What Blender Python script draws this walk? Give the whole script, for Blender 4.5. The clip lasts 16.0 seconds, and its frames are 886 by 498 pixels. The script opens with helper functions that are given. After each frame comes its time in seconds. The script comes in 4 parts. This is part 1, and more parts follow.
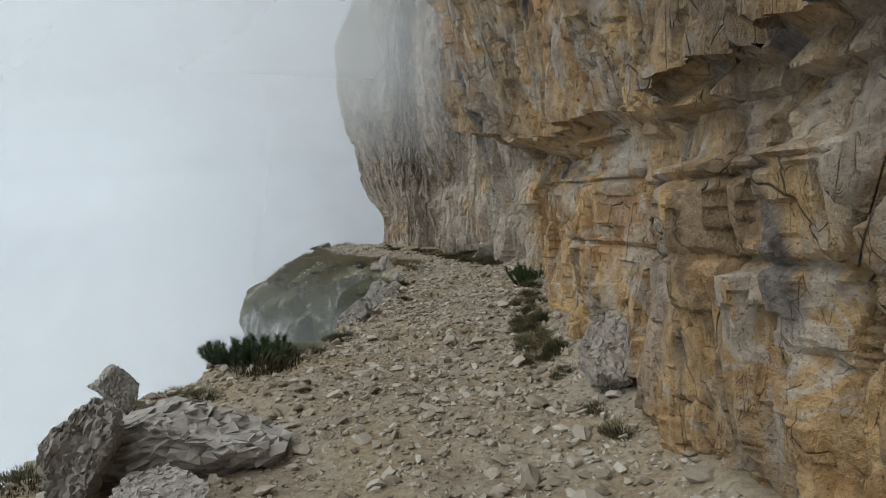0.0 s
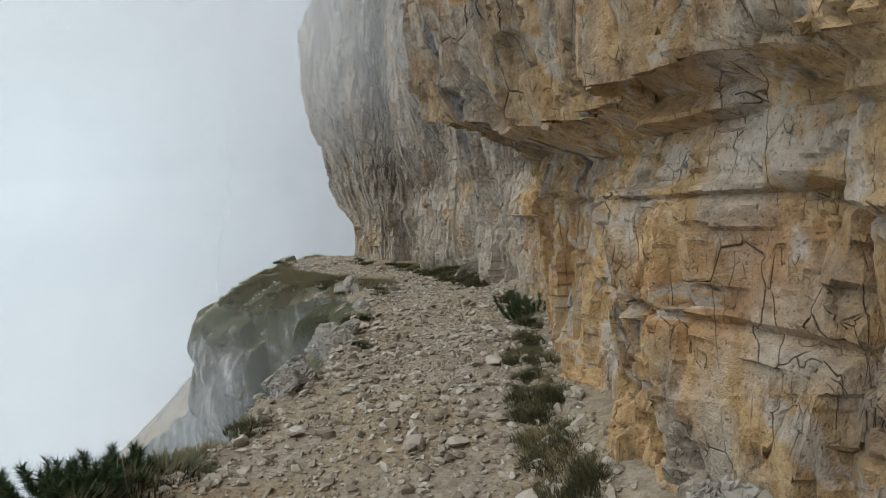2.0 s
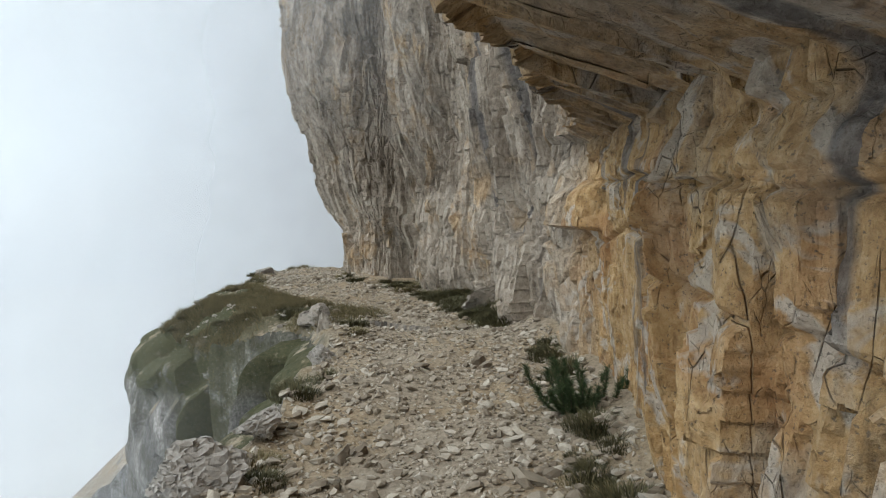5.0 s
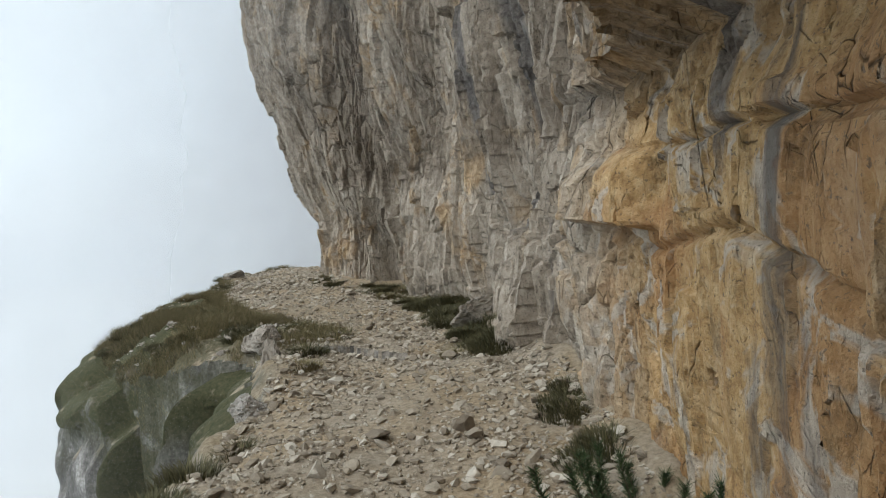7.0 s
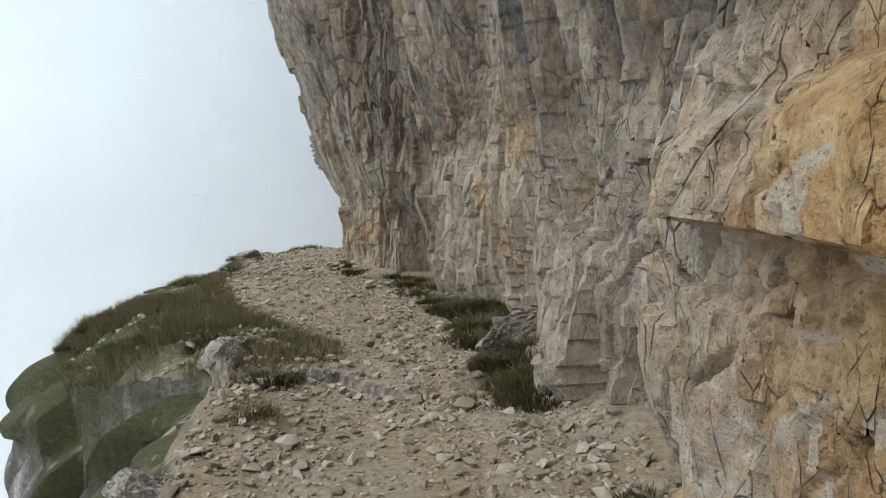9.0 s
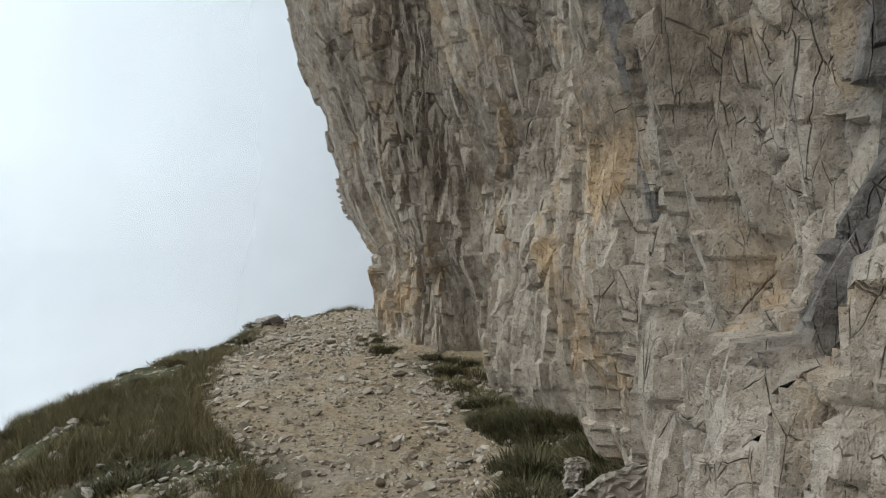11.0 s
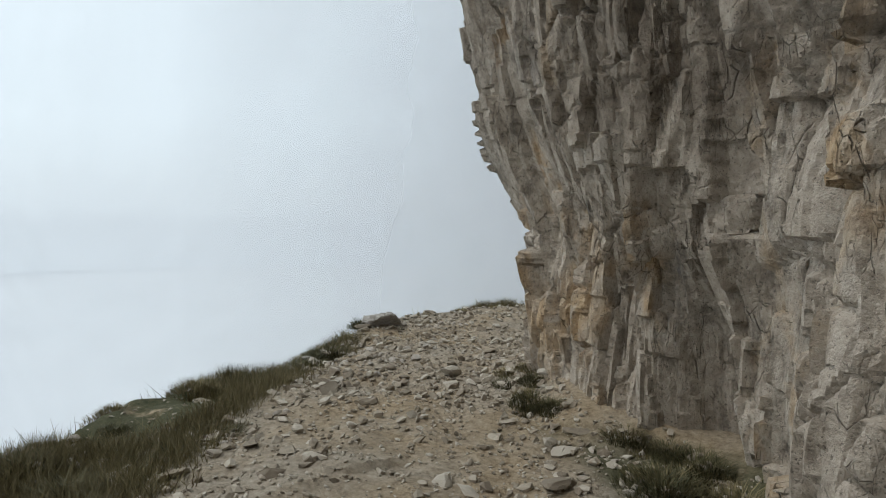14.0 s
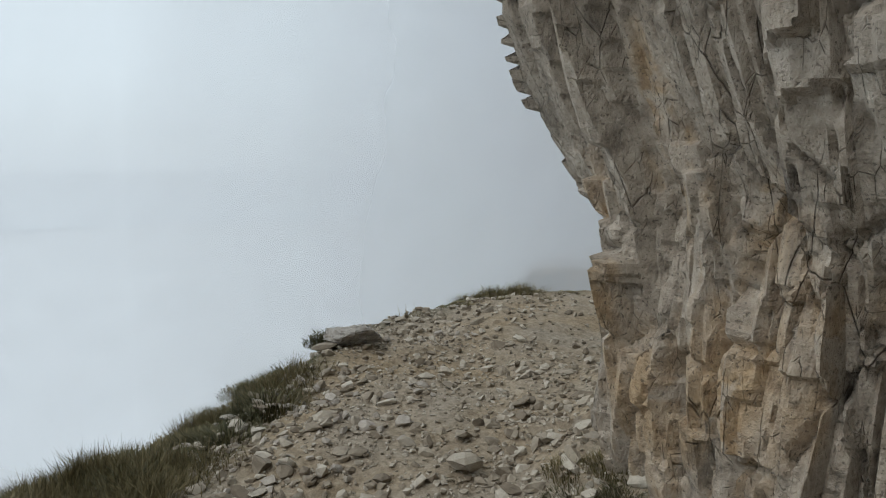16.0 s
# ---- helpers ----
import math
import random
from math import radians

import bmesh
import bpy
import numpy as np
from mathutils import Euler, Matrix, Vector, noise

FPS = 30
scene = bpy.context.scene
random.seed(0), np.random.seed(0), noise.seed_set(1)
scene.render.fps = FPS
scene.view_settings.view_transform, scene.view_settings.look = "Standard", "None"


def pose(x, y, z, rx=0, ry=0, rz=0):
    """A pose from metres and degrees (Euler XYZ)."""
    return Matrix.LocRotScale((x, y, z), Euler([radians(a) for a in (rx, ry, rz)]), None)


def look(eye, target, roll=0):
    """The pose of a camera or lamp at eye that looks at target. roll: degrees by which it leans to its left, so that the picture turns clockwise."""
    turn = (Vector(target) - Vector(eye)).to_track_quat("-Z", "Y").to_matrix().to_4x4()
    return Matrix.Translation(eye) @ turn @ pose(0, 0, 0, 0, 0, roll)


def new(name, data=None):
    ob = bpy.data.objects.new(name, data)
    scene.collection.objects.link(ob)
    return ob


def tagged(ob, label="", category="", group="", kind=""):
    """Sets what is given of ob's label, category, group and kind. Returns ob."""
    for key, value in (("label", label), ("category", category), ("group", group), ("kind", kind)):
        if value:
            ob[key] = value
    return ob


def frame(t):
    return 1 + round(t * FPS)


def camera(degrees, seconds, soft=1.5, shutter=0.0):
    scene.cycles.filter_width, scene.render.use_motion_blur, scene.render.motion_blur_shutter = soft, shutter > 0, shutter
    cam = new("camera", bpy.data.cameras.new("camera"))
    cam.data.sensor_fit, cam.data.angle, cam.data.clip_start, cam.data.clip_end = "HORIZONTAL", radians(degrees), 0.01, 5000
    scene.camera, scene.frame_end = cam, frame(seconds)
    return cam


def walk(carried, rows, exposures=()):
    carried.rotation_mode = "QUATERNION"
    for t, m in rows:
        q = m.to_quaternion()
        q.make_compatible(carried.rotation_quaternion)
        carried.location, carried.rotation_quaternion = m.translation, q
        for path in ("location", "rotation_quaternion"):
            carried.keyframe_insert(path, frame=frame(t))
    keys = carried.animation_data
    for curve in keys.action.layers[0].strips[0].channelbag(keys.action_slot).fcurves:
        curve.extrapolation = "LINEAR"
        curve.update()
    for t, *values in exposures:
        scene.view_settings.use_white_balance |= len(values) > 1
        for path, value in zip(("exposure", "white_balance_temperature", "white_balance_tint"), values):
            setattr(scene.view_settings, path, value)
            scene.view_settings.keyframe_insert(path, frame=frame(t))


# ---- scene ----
cam = camera(68.17, 16.0, 1.0)
# seconds, x, y, z, yaw, pitch, roll
ROWS = [
    (0.0, 0.007, -0.023, 1.488, -0.238, -3.741, 2.525),
    (0.5, -0.007, 0.501, 1.553, -1.364, -3.611, 1.520),
    (1.0, 0.116, 1.169, 1.582, -1.880, -4.289, 2.153),
    (1.5, 0.160, 1.674, 1.611, -1.277, -3.982, 2.102),
    (2.0, 0.179, 2.321, 1.622, -1.709, -3.511, 2.890),
    (2.5, 0.267, 2.974, 1.607, -1.845, -4.533, 2.902),
    (3.0, 0.279, 3.589, 1.600, -0.965, -7.231, 2.334),
    (3.5, 0.284, 4.172, 1.599, -0.669, -5.722, 2.107),
    (4.0, 0.370, 4.800, 1.623, 0.027, -3.594, 1.124),
    (4.2, 0.371, 5.027, 1.621, 0.120, -3.361, 1.306),
    (6.3, 0.706, 7.473, 1.571, -1.057, -2.657, 2.352),
    (6.5, 0.741, 7.662, 1.596, -0.706, -3.288, 2.449),
    (7.0, 0.734, 8.154, 1.610, 0.034, -3.811, 3.208),
    (7.5, 0.837, 8.643, 1.566, 0.469, -4.016, 3.175),
    (8.0, 0.969, 9.225, 1.590, 1.843, -5.427, 1.508),
    (8.2, 0.975, 9.448, 1.592, 2.542, -5.607, 1.057),
    (10.3, 0.937, 11.787, 1.612, 9.211, -3.435, 2.592),
    (10.5, 0.924, 12.059, 1.619, 9.904, -2.739, 2.405),
    (11.0, 0.937, 12.787, 1.653, 11.128, -1.062, 1.307),
    (11.5, 0.909, 13.358, 1.689, 12.472, -0.370, 0.184),
    (12.0, 0.763, 13.950, 1.634, 14.119, -1.290, 1.571),
    (12.5, 0.583, 14.507, 1.594, 15.702, -3.343, 0.710),
    (13.0, 0.274, 15.231, 1.558, 18.333, -4.913, 0.671),
    (13.5, 0.148, 15.907, 1.566, 21.969, -3.891, 1.055),
    (14.0, -0.025, 16.607, 1.560, 26.853, -3.105, -0.341),
    (14.5, -0.253, 17.206, 1.587, 27.469, -3.354, -1.104),
    (15.0, -0.540, 17.749, 1.658, 29.403, -9.570, -0.878),
    (15.5, -0.871, 18.250, 1.693, 25.820, -10.111, -0.287),
    (16.0, -1.248, 18.845, 1.666, 25.740, -7.388, 0.410),
]
EXPOSURES = [(0, -0.05), (2, 0.1), (3.5, 0.28), (8, 0.33), (11, 0.25), (13.5, 0.05), (16, -0.15)]
walk(cam, [(t, pose(x, y, z, 90 + pitch, roll, yaw)) for t, x, y, z, yaw, pitch, roll in ROWS], EXPOSURES)

# ---------- world, sun ----------
SUN_EL, SUN_AZ = 52.0, -62.0
world = bpy.data.worlds.new("misty_sky")
scene.world = world
world.use_nodes = True
wn, wl = world.node_tree.nodes, world.node_tree.links
wn.clear()
w_out = wn.new("ShaderNodeOutputWorld")
w_bg = wn.new("ShaderNodeBackground")
w_sky = wn.new("ShaderNodeTexSky")
w_sky.sky_type = "NISHITA"
w_sky.sun_disc = False
w_sky.sun_elevation, w_sky.sun_rotation = radians(SUN_EL), radians(SUN_AZ)
w_skygain = wn.new("ShaderNodeMix")
w_skygain.data_type, w_skygain.blend_type = "RGBA", "MULTIPLY"
w_skygain.inputs[0].default_value = 1.0
w_skygain.inputs[7].default_value = (0.09, 0.09, 0.09, 1)
wl.new(w_sky.outputs[0], w_skygain.inputs[6])
w_tc = wn.new("ShaderNodeTexCoord")
w_dot = wn.new("ShaderNodeVectorMath")
w_dot.operation = "DOT_PRODUCT"
w_dot.inputs[1].default_value = Vector((-0.66, 0.10, 0.75)).normalized()
wl.new(w_tc.outputs["Generated"], w_dot.inputs[0])
w_ramp = wn.new("ShaderNodeValToRGB")
for k in range(4):
    w_ramp.color_ramp.elements.new(0.5)
for e, (p, c) in zip(w_ramp.color_ramp.elements, (
        (0.0, (0.25, 0.26, 0.275, 1)), (0.15, (0.31, 0.325, 0.345, 1)), (0.30, (0.43, 0.475, 0.52, 1)),
        (0.45, (0.64, 0.735, 0.81, 1)), (0.63, (0.79, 0.915, 0.99, 1)), (0.85, (0.82, 0.945, 1.01, 1)))):
    e.position, e.color = p, c
wl.new(w_dot.outputs["Value"], w_ramp.inputs[0])
w_mix = wn.new("ShaderNodeMix")
w_mix.data_type = "RGBA"
w_mix.inputs[0].default_value = 0.90
wl.new(w_skygain.outputs[2], w_mix.inputs[6])
wl.new(w_ramp.outputs[0], w_mix.inputs[7])
wl.new(w_mix.outputs[2], w_bg.inputs[0])
w_bg.inputs[1].default_value = 1.29
wl.new(w_bg.outputs[0], w_out.inputs[0])

sun = new("sun", bpy.data.lights.new("sun", "SUN"))
sun.data.energy, sun.data.angle, sun.data.color = 1.1, radians(40), (1.0, 0.94, 0.86)
sun.matrix_world = look((-9 * math.sin(radians(-SUN_AZ)), 9 * math.cos(radians(-SUN_AZ)) - 6, 14), (0, 6, 0))


# ---------- materials ----------
def make_mat(name, rough=0.9):
    m = bpy.data.materials.new(name)
    m.use_nodes = True
    nt = m.node_tree
    b = nt.nodes["Principled BSDF"]
    b.inputs["Roughness"].default_value = rough
    b.inputs["Specular IOR Level"].default_value = 0.25
    return m, nt, b


def node_coord(nt, scale=(1, 1, 1), kind="Object"):
    tc = nt.nodes.new("ShaderNodeTexCoord")
    mp = nt.nodes.new("ShaderNodeMapping")
    mp.inputs["Scale"].default_value = scale
    nt.links.new(tc.outputs[kind], mp.inputs[0])
    return mp.outputs[0]


def node_noise(nt, vec, scale, detail=5, rough=0.55, dist=0.0):
    n = nt.nodes.new("ShaderNodeTexNoise")
    n.inputs["Scale"].default_value, n.inputs["Detail"].default_value = scale, detail
    n.inputs["Roughness"].default_value, n.inputs["Distortion"].default_value = rough, dist
    nt.links.new(vec, n.inputs["Vector"])
    return n.outputs[0]


def node_ramp(nt, fac, stops):
    r = nt.nodes.new("ShaderNodeValToRGB")
    while len(r.color_ramp.elements) < len(stops):
        r.color_ramp.elements.new(0.5)
    for e, (p, c) in zip(r.color_ramp.elements, stops):
        e.position = p
        e.color = (*c, 1) if isinstance(c, tuple) else (c, c, c, 1)
    nt.links.new(fac, r.inputs[0])
    return r.outputs[0]


def node_mix(nt, fac, a, b, blend="MIX"):
    m = nt.nodes.new("ShaderNodeMix")
    m.data_type, m.blend_type = "RGBA", blend
    for sock, v in ((m.inputs[0], fac), (m.inputs[6], a), (m.inputs[7], b)):
        if isinstance(v, (int, float)):
            sock.default_value = v
        elif isinstance(v, tuple):
            sock.default_value = (*v, 1)
        else:
            nt.links.new(v, sock)
    return m.outputs[2]


def node_math(nt, op, a, b):
    m = nt.nodes.new("ShaderNodeMath")
    m.operation, m.use_clamp = op, op != "SUBTRACT"
    for sock, v in ((m.inputs[0], a), (m.inputs[1], b)):
        if isinstance(v, (int, float)):
            sock.default_value = v
        else:
            nt.links.new(v, sock)
    return m.outputs[0]


def node_bump(nt, b, height, strength, dist):
    n = nt.nodes.new("ShaderNodeBump")
    n.inputs["Strength"].default_value, n.inputs["Distance"].default_value = strength, dist
    nt.links.new(height, n.inputs["Height"])
    nt.links.new(n.outputs[0], b.inputs["Normal"])


def axis_ramp(nt, axis, lo, hi):
    """0 at lo, 1 at hi along an axis of the object."""
    tc = nt.nodes.new("ShaderNodeTexCoord")
    sp = nt.nodes.new("ShaderNodeSeparateXYZ")
    nt.links.new(tc.outputs["Object"], sp.inputs[0])
    mr = nt.nodes.new("ShaderNodeMapRange")
    mr.inputs["From Min"].default_value, mr.inputs["From Max"].default_value = lo, hi
    nt.links.new(sp.outputs["XYZ".index(axis)], mr.inputs["Value"])
    return mr.outputs[0]


def rock_material():
    m, nt, b = make_mat("limestone_cliff", 0.92)
    flat = node_coord(nt)
    tall = node_coord(nt, (1.0, 1.0, 0.22))
    patch = node_noise(nt, flat, 0.9, 4, 0.6, 0.8)
    streak = node_noise(nt, tall, 2.2, 5, 0.65, 0.4)
    grain = node_noise(nt, flat, 14, 6, 0.7)
    fine = node_noise(nt, flat, 60, 4, 0.6)
    mid = node_noise(nt, node_coord(nt, (1, 1, 0.45)), 6.0, 6, 0.72, 0.3)
    slab, block = nt.nodes.new("ShaderNodeAttribute"), nt.nodes.new("ShaderNodeAttribute")
    slab.attribute_name, block.attribute_name = "slab", "block"
    grey = node_ramp(nt, grain, ((0.28, (0.30, 0.25, 0.20)), (0.48, (0.47, 0.405, 0.33)), (0.72, (0.63, 0.555, 0.465))))
    ochre = node_ramp(nt, grain, ((0.28, (0.29, 0.16, 0.062)), (0.48, (0.52, 0.325, 0.14)), (0.74, (0.71, 0.515, 0.29))))
    rust = node_ramp(nt, grain, ((0.3, (0.33, 0.16, 0.065)), (0.7, (0.52, 0.295, 0.14))))
    ysplit = node_noise(nt, node_coord(nt, (1, 1, 0.5)), 1.6, 5, 0.6, 0.6)
    ysplit = node_math(nt, "ADD", node_math(nt, "MULTIPLY", ysplit, 0.86), node_math(nt, "MULTIPLY", block.outputs["Fac"], 0.14))
    # fresh ochre rock on the first stretch, weathered pale grey on the rest
    along = axis_ramp(nt, "Y", 13.0, 11.6)
    panel = node_math(nt, "MULTIPLY", along, axis_ramp(nt, "Y", 7.6, 8.4))
    near = node_math(nt, "MULTIPLY", along, node_ramp(nt, ysplit, ((0.41, 0.12), (0.52, 0.9))))
    near = node_math(nt, "MAXIMUM", near, node_math(nt, "MULTIPLY", panel, node_ramp(nt, ysplit, ((0.34, 0.45), (0.45, 0.95)))))
    far = node_ramp(nt, ysplit, ((0.53, 0.0), (0.64, 0.6)))
    och = node_math(nt, "MAXIMUM", near, far)
    col = node_mix(nt, och, grey, ochre)
    col = node_mix(nt, node_math(nt, "MULTIPLY", node_ramp(nt, patch, ((0.54, 0.0), (0.66, 0.7))), along), col, rust)
    bare = node_ramp(nt, node_noise(nt, flat, 2.6, 4, 0.6, 1.2), ((0.54, 0.0), (0.60, 0.8)))
    col = node_mix(nt, bare, col, node_ramp(nt, grain, ((0.3, (0.46, 0.395, 0.325)), (0.7, (0.66, 0.59, 0.50)))))
    # brown weathering skin on some faces of the oldest wall at the start
    skin = node_math(nt, "MULTIPLY", axis_ramp(nt, "Y", 5.2, 3.4), node_ramp(nt, node_noise(nt, tall, 1.9, 5, 0.65, 0.8), ((0.46, 0.0), (0.60, 0.65))))
    col = node_mix(nt, skin, col, node_ramp(nt, grain, ((0.3, (0.13, 0.10, 0.078)), (0.7, (0.31, 0.235, 0.17)))))
    col = node_mix(nt, 0.8, col, node_ramp(nt, slab.outputs["Fac"], ((0.0, 0.86), (1.0, 1.0))), "MULTIPLY")
    col = node_mix(nt, 0.9, col, node_ramp(nt, block.outputs["Fac"], ((0.0, 0.78), (1.0, 1.0))), "MULTIPLY")
    dark = node_ramp(nt, streak, ((0.60, 0.0), (0.70, 0.75)))
    col = node_mix(nt, dark, col, (0.075, 0.07, 0.07))
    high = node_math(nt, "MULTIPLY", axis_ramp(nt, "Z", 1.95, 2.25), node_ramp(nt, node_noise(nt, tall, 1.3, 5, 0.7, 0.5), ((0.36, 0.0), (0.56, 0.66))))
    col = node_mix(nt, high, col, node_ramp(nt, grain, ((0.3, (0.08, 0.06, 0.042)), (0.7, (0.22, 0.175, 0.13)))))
    # seepage stains, each with its own place down the wall
    for k, (at_y, half, z_lo, z_hi) in enumerate(((14.78, 0.12, 0.9, 1.5), (5.62, 0.035, 0.7, 1.0), (2.35, 0.07, 0.6, 1.2), (16.4, 0.05, 1.0, 1.7), (7.6, 0.05, 0.9, 1.4), (10.5, 0.06, 1.2, 1.9))):
        wig = node_math(nt, "MULTIPLY", node_noise(nt, tall, 3.0 + k, 4, 0.65), 2.0)
        up = node_math(nt, "MULTIPLY", axis_ramp(nt, "Y", at_y - 2.2 * half, at_y - 0.6 * half), axis_ramp(nt, "Y", at_y + 2.2 * half, at_y + 0.6 * half))
        up = node_math(nt, "MULTIPLY", up, axis_ramp(nt, "Z", z_lo, z_hi))
        up = node_ramp(nt, node_math(nt, "MULTIPLY", up, wig), ((0.45, 0.0), (0.85, 0.8)))
        col = node_mix(nt, up, col, node_ramp(nt, grain, ((0.35, (0.05, 0.048, 0.05)), (0.7, (0.19, 0.18, 0.175)))))
    col = node_mix(nt, 0.85, col, node_ramp(nt, mid, ((0.33, 0.42), (0.46, 0.95), (0.66, 1.0))), "MULTIPLY")
    spots = node_ramp(nt, fine, ((0.33, 0.7), (0.41, 0.0)))
    col = node_mix(nt, spots, col, (0.10, 0.085, 0.07))

    def joints(scale, stretch, width, gate):
        """Open joints between the broken faces: dark soil plus crevice shade, both as colour."""
        vor = nt.nodes.new("ShaderNodeTexVoronoi")
        vor.feature = "DISTANCE_TO_EDGE"
        vor.inputs["Scale"].default_value = scale
        wob = nt.nodes.new("ShaderNodeTexNoise")
        wob.inputs["Scale"].default_value, wob.inputs["Detail"].default_value = scale * 0.6, 4
        nt.links.new(flat, wob.inputs["Vector"])
        sc = nt.nodes.new("ShaderNodeVectorMath")
        sc.operation = "SCALE"
        sc.inputs["Scale"].default_value = 0.10 / scale
        nt.links.new(wob.outputs[1], sc.inputs[0])
        ad = nt.nodes.new("ShaderNodeVectorMath")
        ad.operation = "ADD"
        nt.links.new(node_coord(nt, stretch), ad.inputs[0])
        nt.links.new(sc.outputs[0], ad.inputs[1])
        nt.links.new(ad.outputs[0], vor.inputs["Vector"])
        line = node_ramp(nt, vor.outputs[0], ((0.0, 1.0), (width, 0.0)))
        g = node_ramp(nt, node_noise(nt, flat, scale * 0.35, 3, 0.6), ((gate, 0.0), (gate + 0.12, 1.0)))
        return node_math(nt, "MULTIPLY", line, g)

    crack_a, crack_b = joints(1.9, (1, 1, 0.28), 0.005, 0.52), joints(6.0, (1, 1, 0.28), 0.009, 0.52)
    crack_c = joints(15.0, (1, 1, 0.3), 0.016, 0.52)
    cracks = node_math(nt, "MAXIMUM", node_math(nt, "MAXIMUM", crack_a, crack_b), node_math(nt, "MULTIPLY", crack_c, 0.8))
    # joint lines darkened in the base colour, for soil and crevice shade
    col = node_mix(nt, node_math(nt, "MULTIPLY", cracks, 0.45), col, (0.06, 0.048, 0.04))
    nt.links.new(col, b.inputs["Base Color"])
    h = node_mix(nt, 0.5, node_mix(nt, 0.3, grain, fine), mid)
    h = node_mix(nt, node_math(nt, "MULTIPLY", cracks, 0.9), h, (0.0, 0.0, 0.0))
    node_bump(nt, b, h, 1.0, 0.07)
    return m


def ground_material():
    m, nt, b = make_mat("stony_track_and_slopes", 0.95)
    flat = node_coord(nt)
    big = node_noise(nt, flat, 0.8, 4, 0.6, 0.5)
    grain = node_noise(nt, flat, 22, 6, 0.75)
    fine = node_noise(nt, flat, 90, 3, 0.7)
    dirt = node_ramp(nt, grain, ((0.3, (0.16, 0.115, 0.07)), (0.5, (0.32, 0.25, 0.165)), (0.72, (0.47, 0.39, 0.285))))
    pale = node_ramp(nt, grain, ((0.3, (0.20, 0.165, 0.12)), (0.7, (0.46, 0.40, 0.32))))
    col = node_mix(nt, node_ramp(nt, big, ((0.4, 0.0), (0.6, 1.0))), dirt, pale)
    geo = nt.nodes.new("ShaderNodeNewGeometry")
    sp = nt.nodes.new("ShaderNodeSeparateXYZ")
    nt.links.new(geo.outputs["Normal"], sp.inputs[0])
    steep = node_ramp(nt, sp.outputs[2], ((0.50, 1.0), (0.78, 0.0)))
    rock = node_ramp(nt, grain, ((0.3, (0.12, 0.115, 0.105)), (0.5, (0.24, 0.23, 0.215)), (0.75, (0.42, 0.40, 0.38))))
    run = node_noise(nt, node_coord(nt, (1.6, 1.6, 0.25)), 2.2, 5, 0.7)
    rock = node_mix(nt, 0.9, rock, node_ramp(nt, run, ((0.36, 0.35), (0.52, 0.8), (0.66, 1.6))), "MULTIPLY")
    rock = node_mix(nt, node_ramp(nt, node_noise(nt, flat, 1.3, 5, 0.7), ((0.48, 0.0), (0.60, 0.7))), rock, (0.085, 0.085, 0.062))
    moss = node_ramp(nt, grain, ((0.3, (0.035, 0.042, 0.018)), (0.7, (0.105, 0.10, 0.055))))
    # turf grows on the shoulder beyond the track
    turf = nt.nodes.new("ShaderNodeAttribute")
    turf.attribute_name = "turf"
    tmask = node_math(nt, "MULTIPLY", turf.outputs["Fac"], node_ramp(nt, node_noise(nt, flat, 2.4, 5, 0.7), ((0.32, 0.0), (0.46, 1.0))))
    col = node_mix(nt, steep, col, rock)
    col = node_mix(nt, tmask, col, moss)
    nt.links.new(col, b.inputs["Base Color"])
    h = node_mix(nt, 0.4, grain, fine)
    node_bump(nt, b, h, 0.8, 0.03)
    return m


def stone_material(name, lo, mid, hi):
    m, nt, b = make_mat(name, 0.93)
    flat = node_coord(nt)
    info = nt.nodes.new("ShaderNodeObjectInfo")
    geo = nt.nodes.new("ShaderNodeNewGeometry")
    mixr = nt.nodes.new("ShaderNodeMath")
    mixr.operation = "PINGPONG"
    add = nt.nodes.new("ShaderNodeMath")
    add.operation = "ADD"
    nt.links.new(info.outputs["Random"], add.inputs[0])
    nt.links.new(geo.outputs["Random Per Island"], add.inputs[1])
    nt.links.new(add.outputs[0], mixr.inputs[0])
    mixr.inputs[1].default_value = 1.0
    base = node_ramp(nt, mixr.outputs[0], ((0.0, lo), (0.5, mid), (1.0, hi)))
    grain = node_noise(nt, flat, 30, 5, 0.7)
    col = node_mix(nt, 0.75, base, node_ramp(nt, grain, ((0.3, 0.55), (0.7, 1.0))), "MULTIPLY")
    nt.links.new(col, b.inputs["Base Color"])
    node_bump(nt, b, grain, 0.5, 0.01)
    return m


def leaf_material(name, a, c):
    m, nt, b = make_mat(name, 0.7)
    geo = nt.nodes.new("ShaderNodeNewGeometry")
    nt.links.new(node_ramp(nt, geo.outputs["Random Per Island"], ((0.0, a), (1.0, c))), b.inputs["Base Color"])
    return m


def plain_material(name, colour, rough=0.8):
    m, nt, b = make_mat(name, rough)
    g = node_noise(nt, node_coord(nt), 25, 4, 0.6)
    nt.links.new(node_mix(nt, 0.5, colour, node_ramp(nt, g, ((0.3, 0.45), (0.7, 1.0))), "MULTIPLY"), b.inputs["Base Color"])
    return m


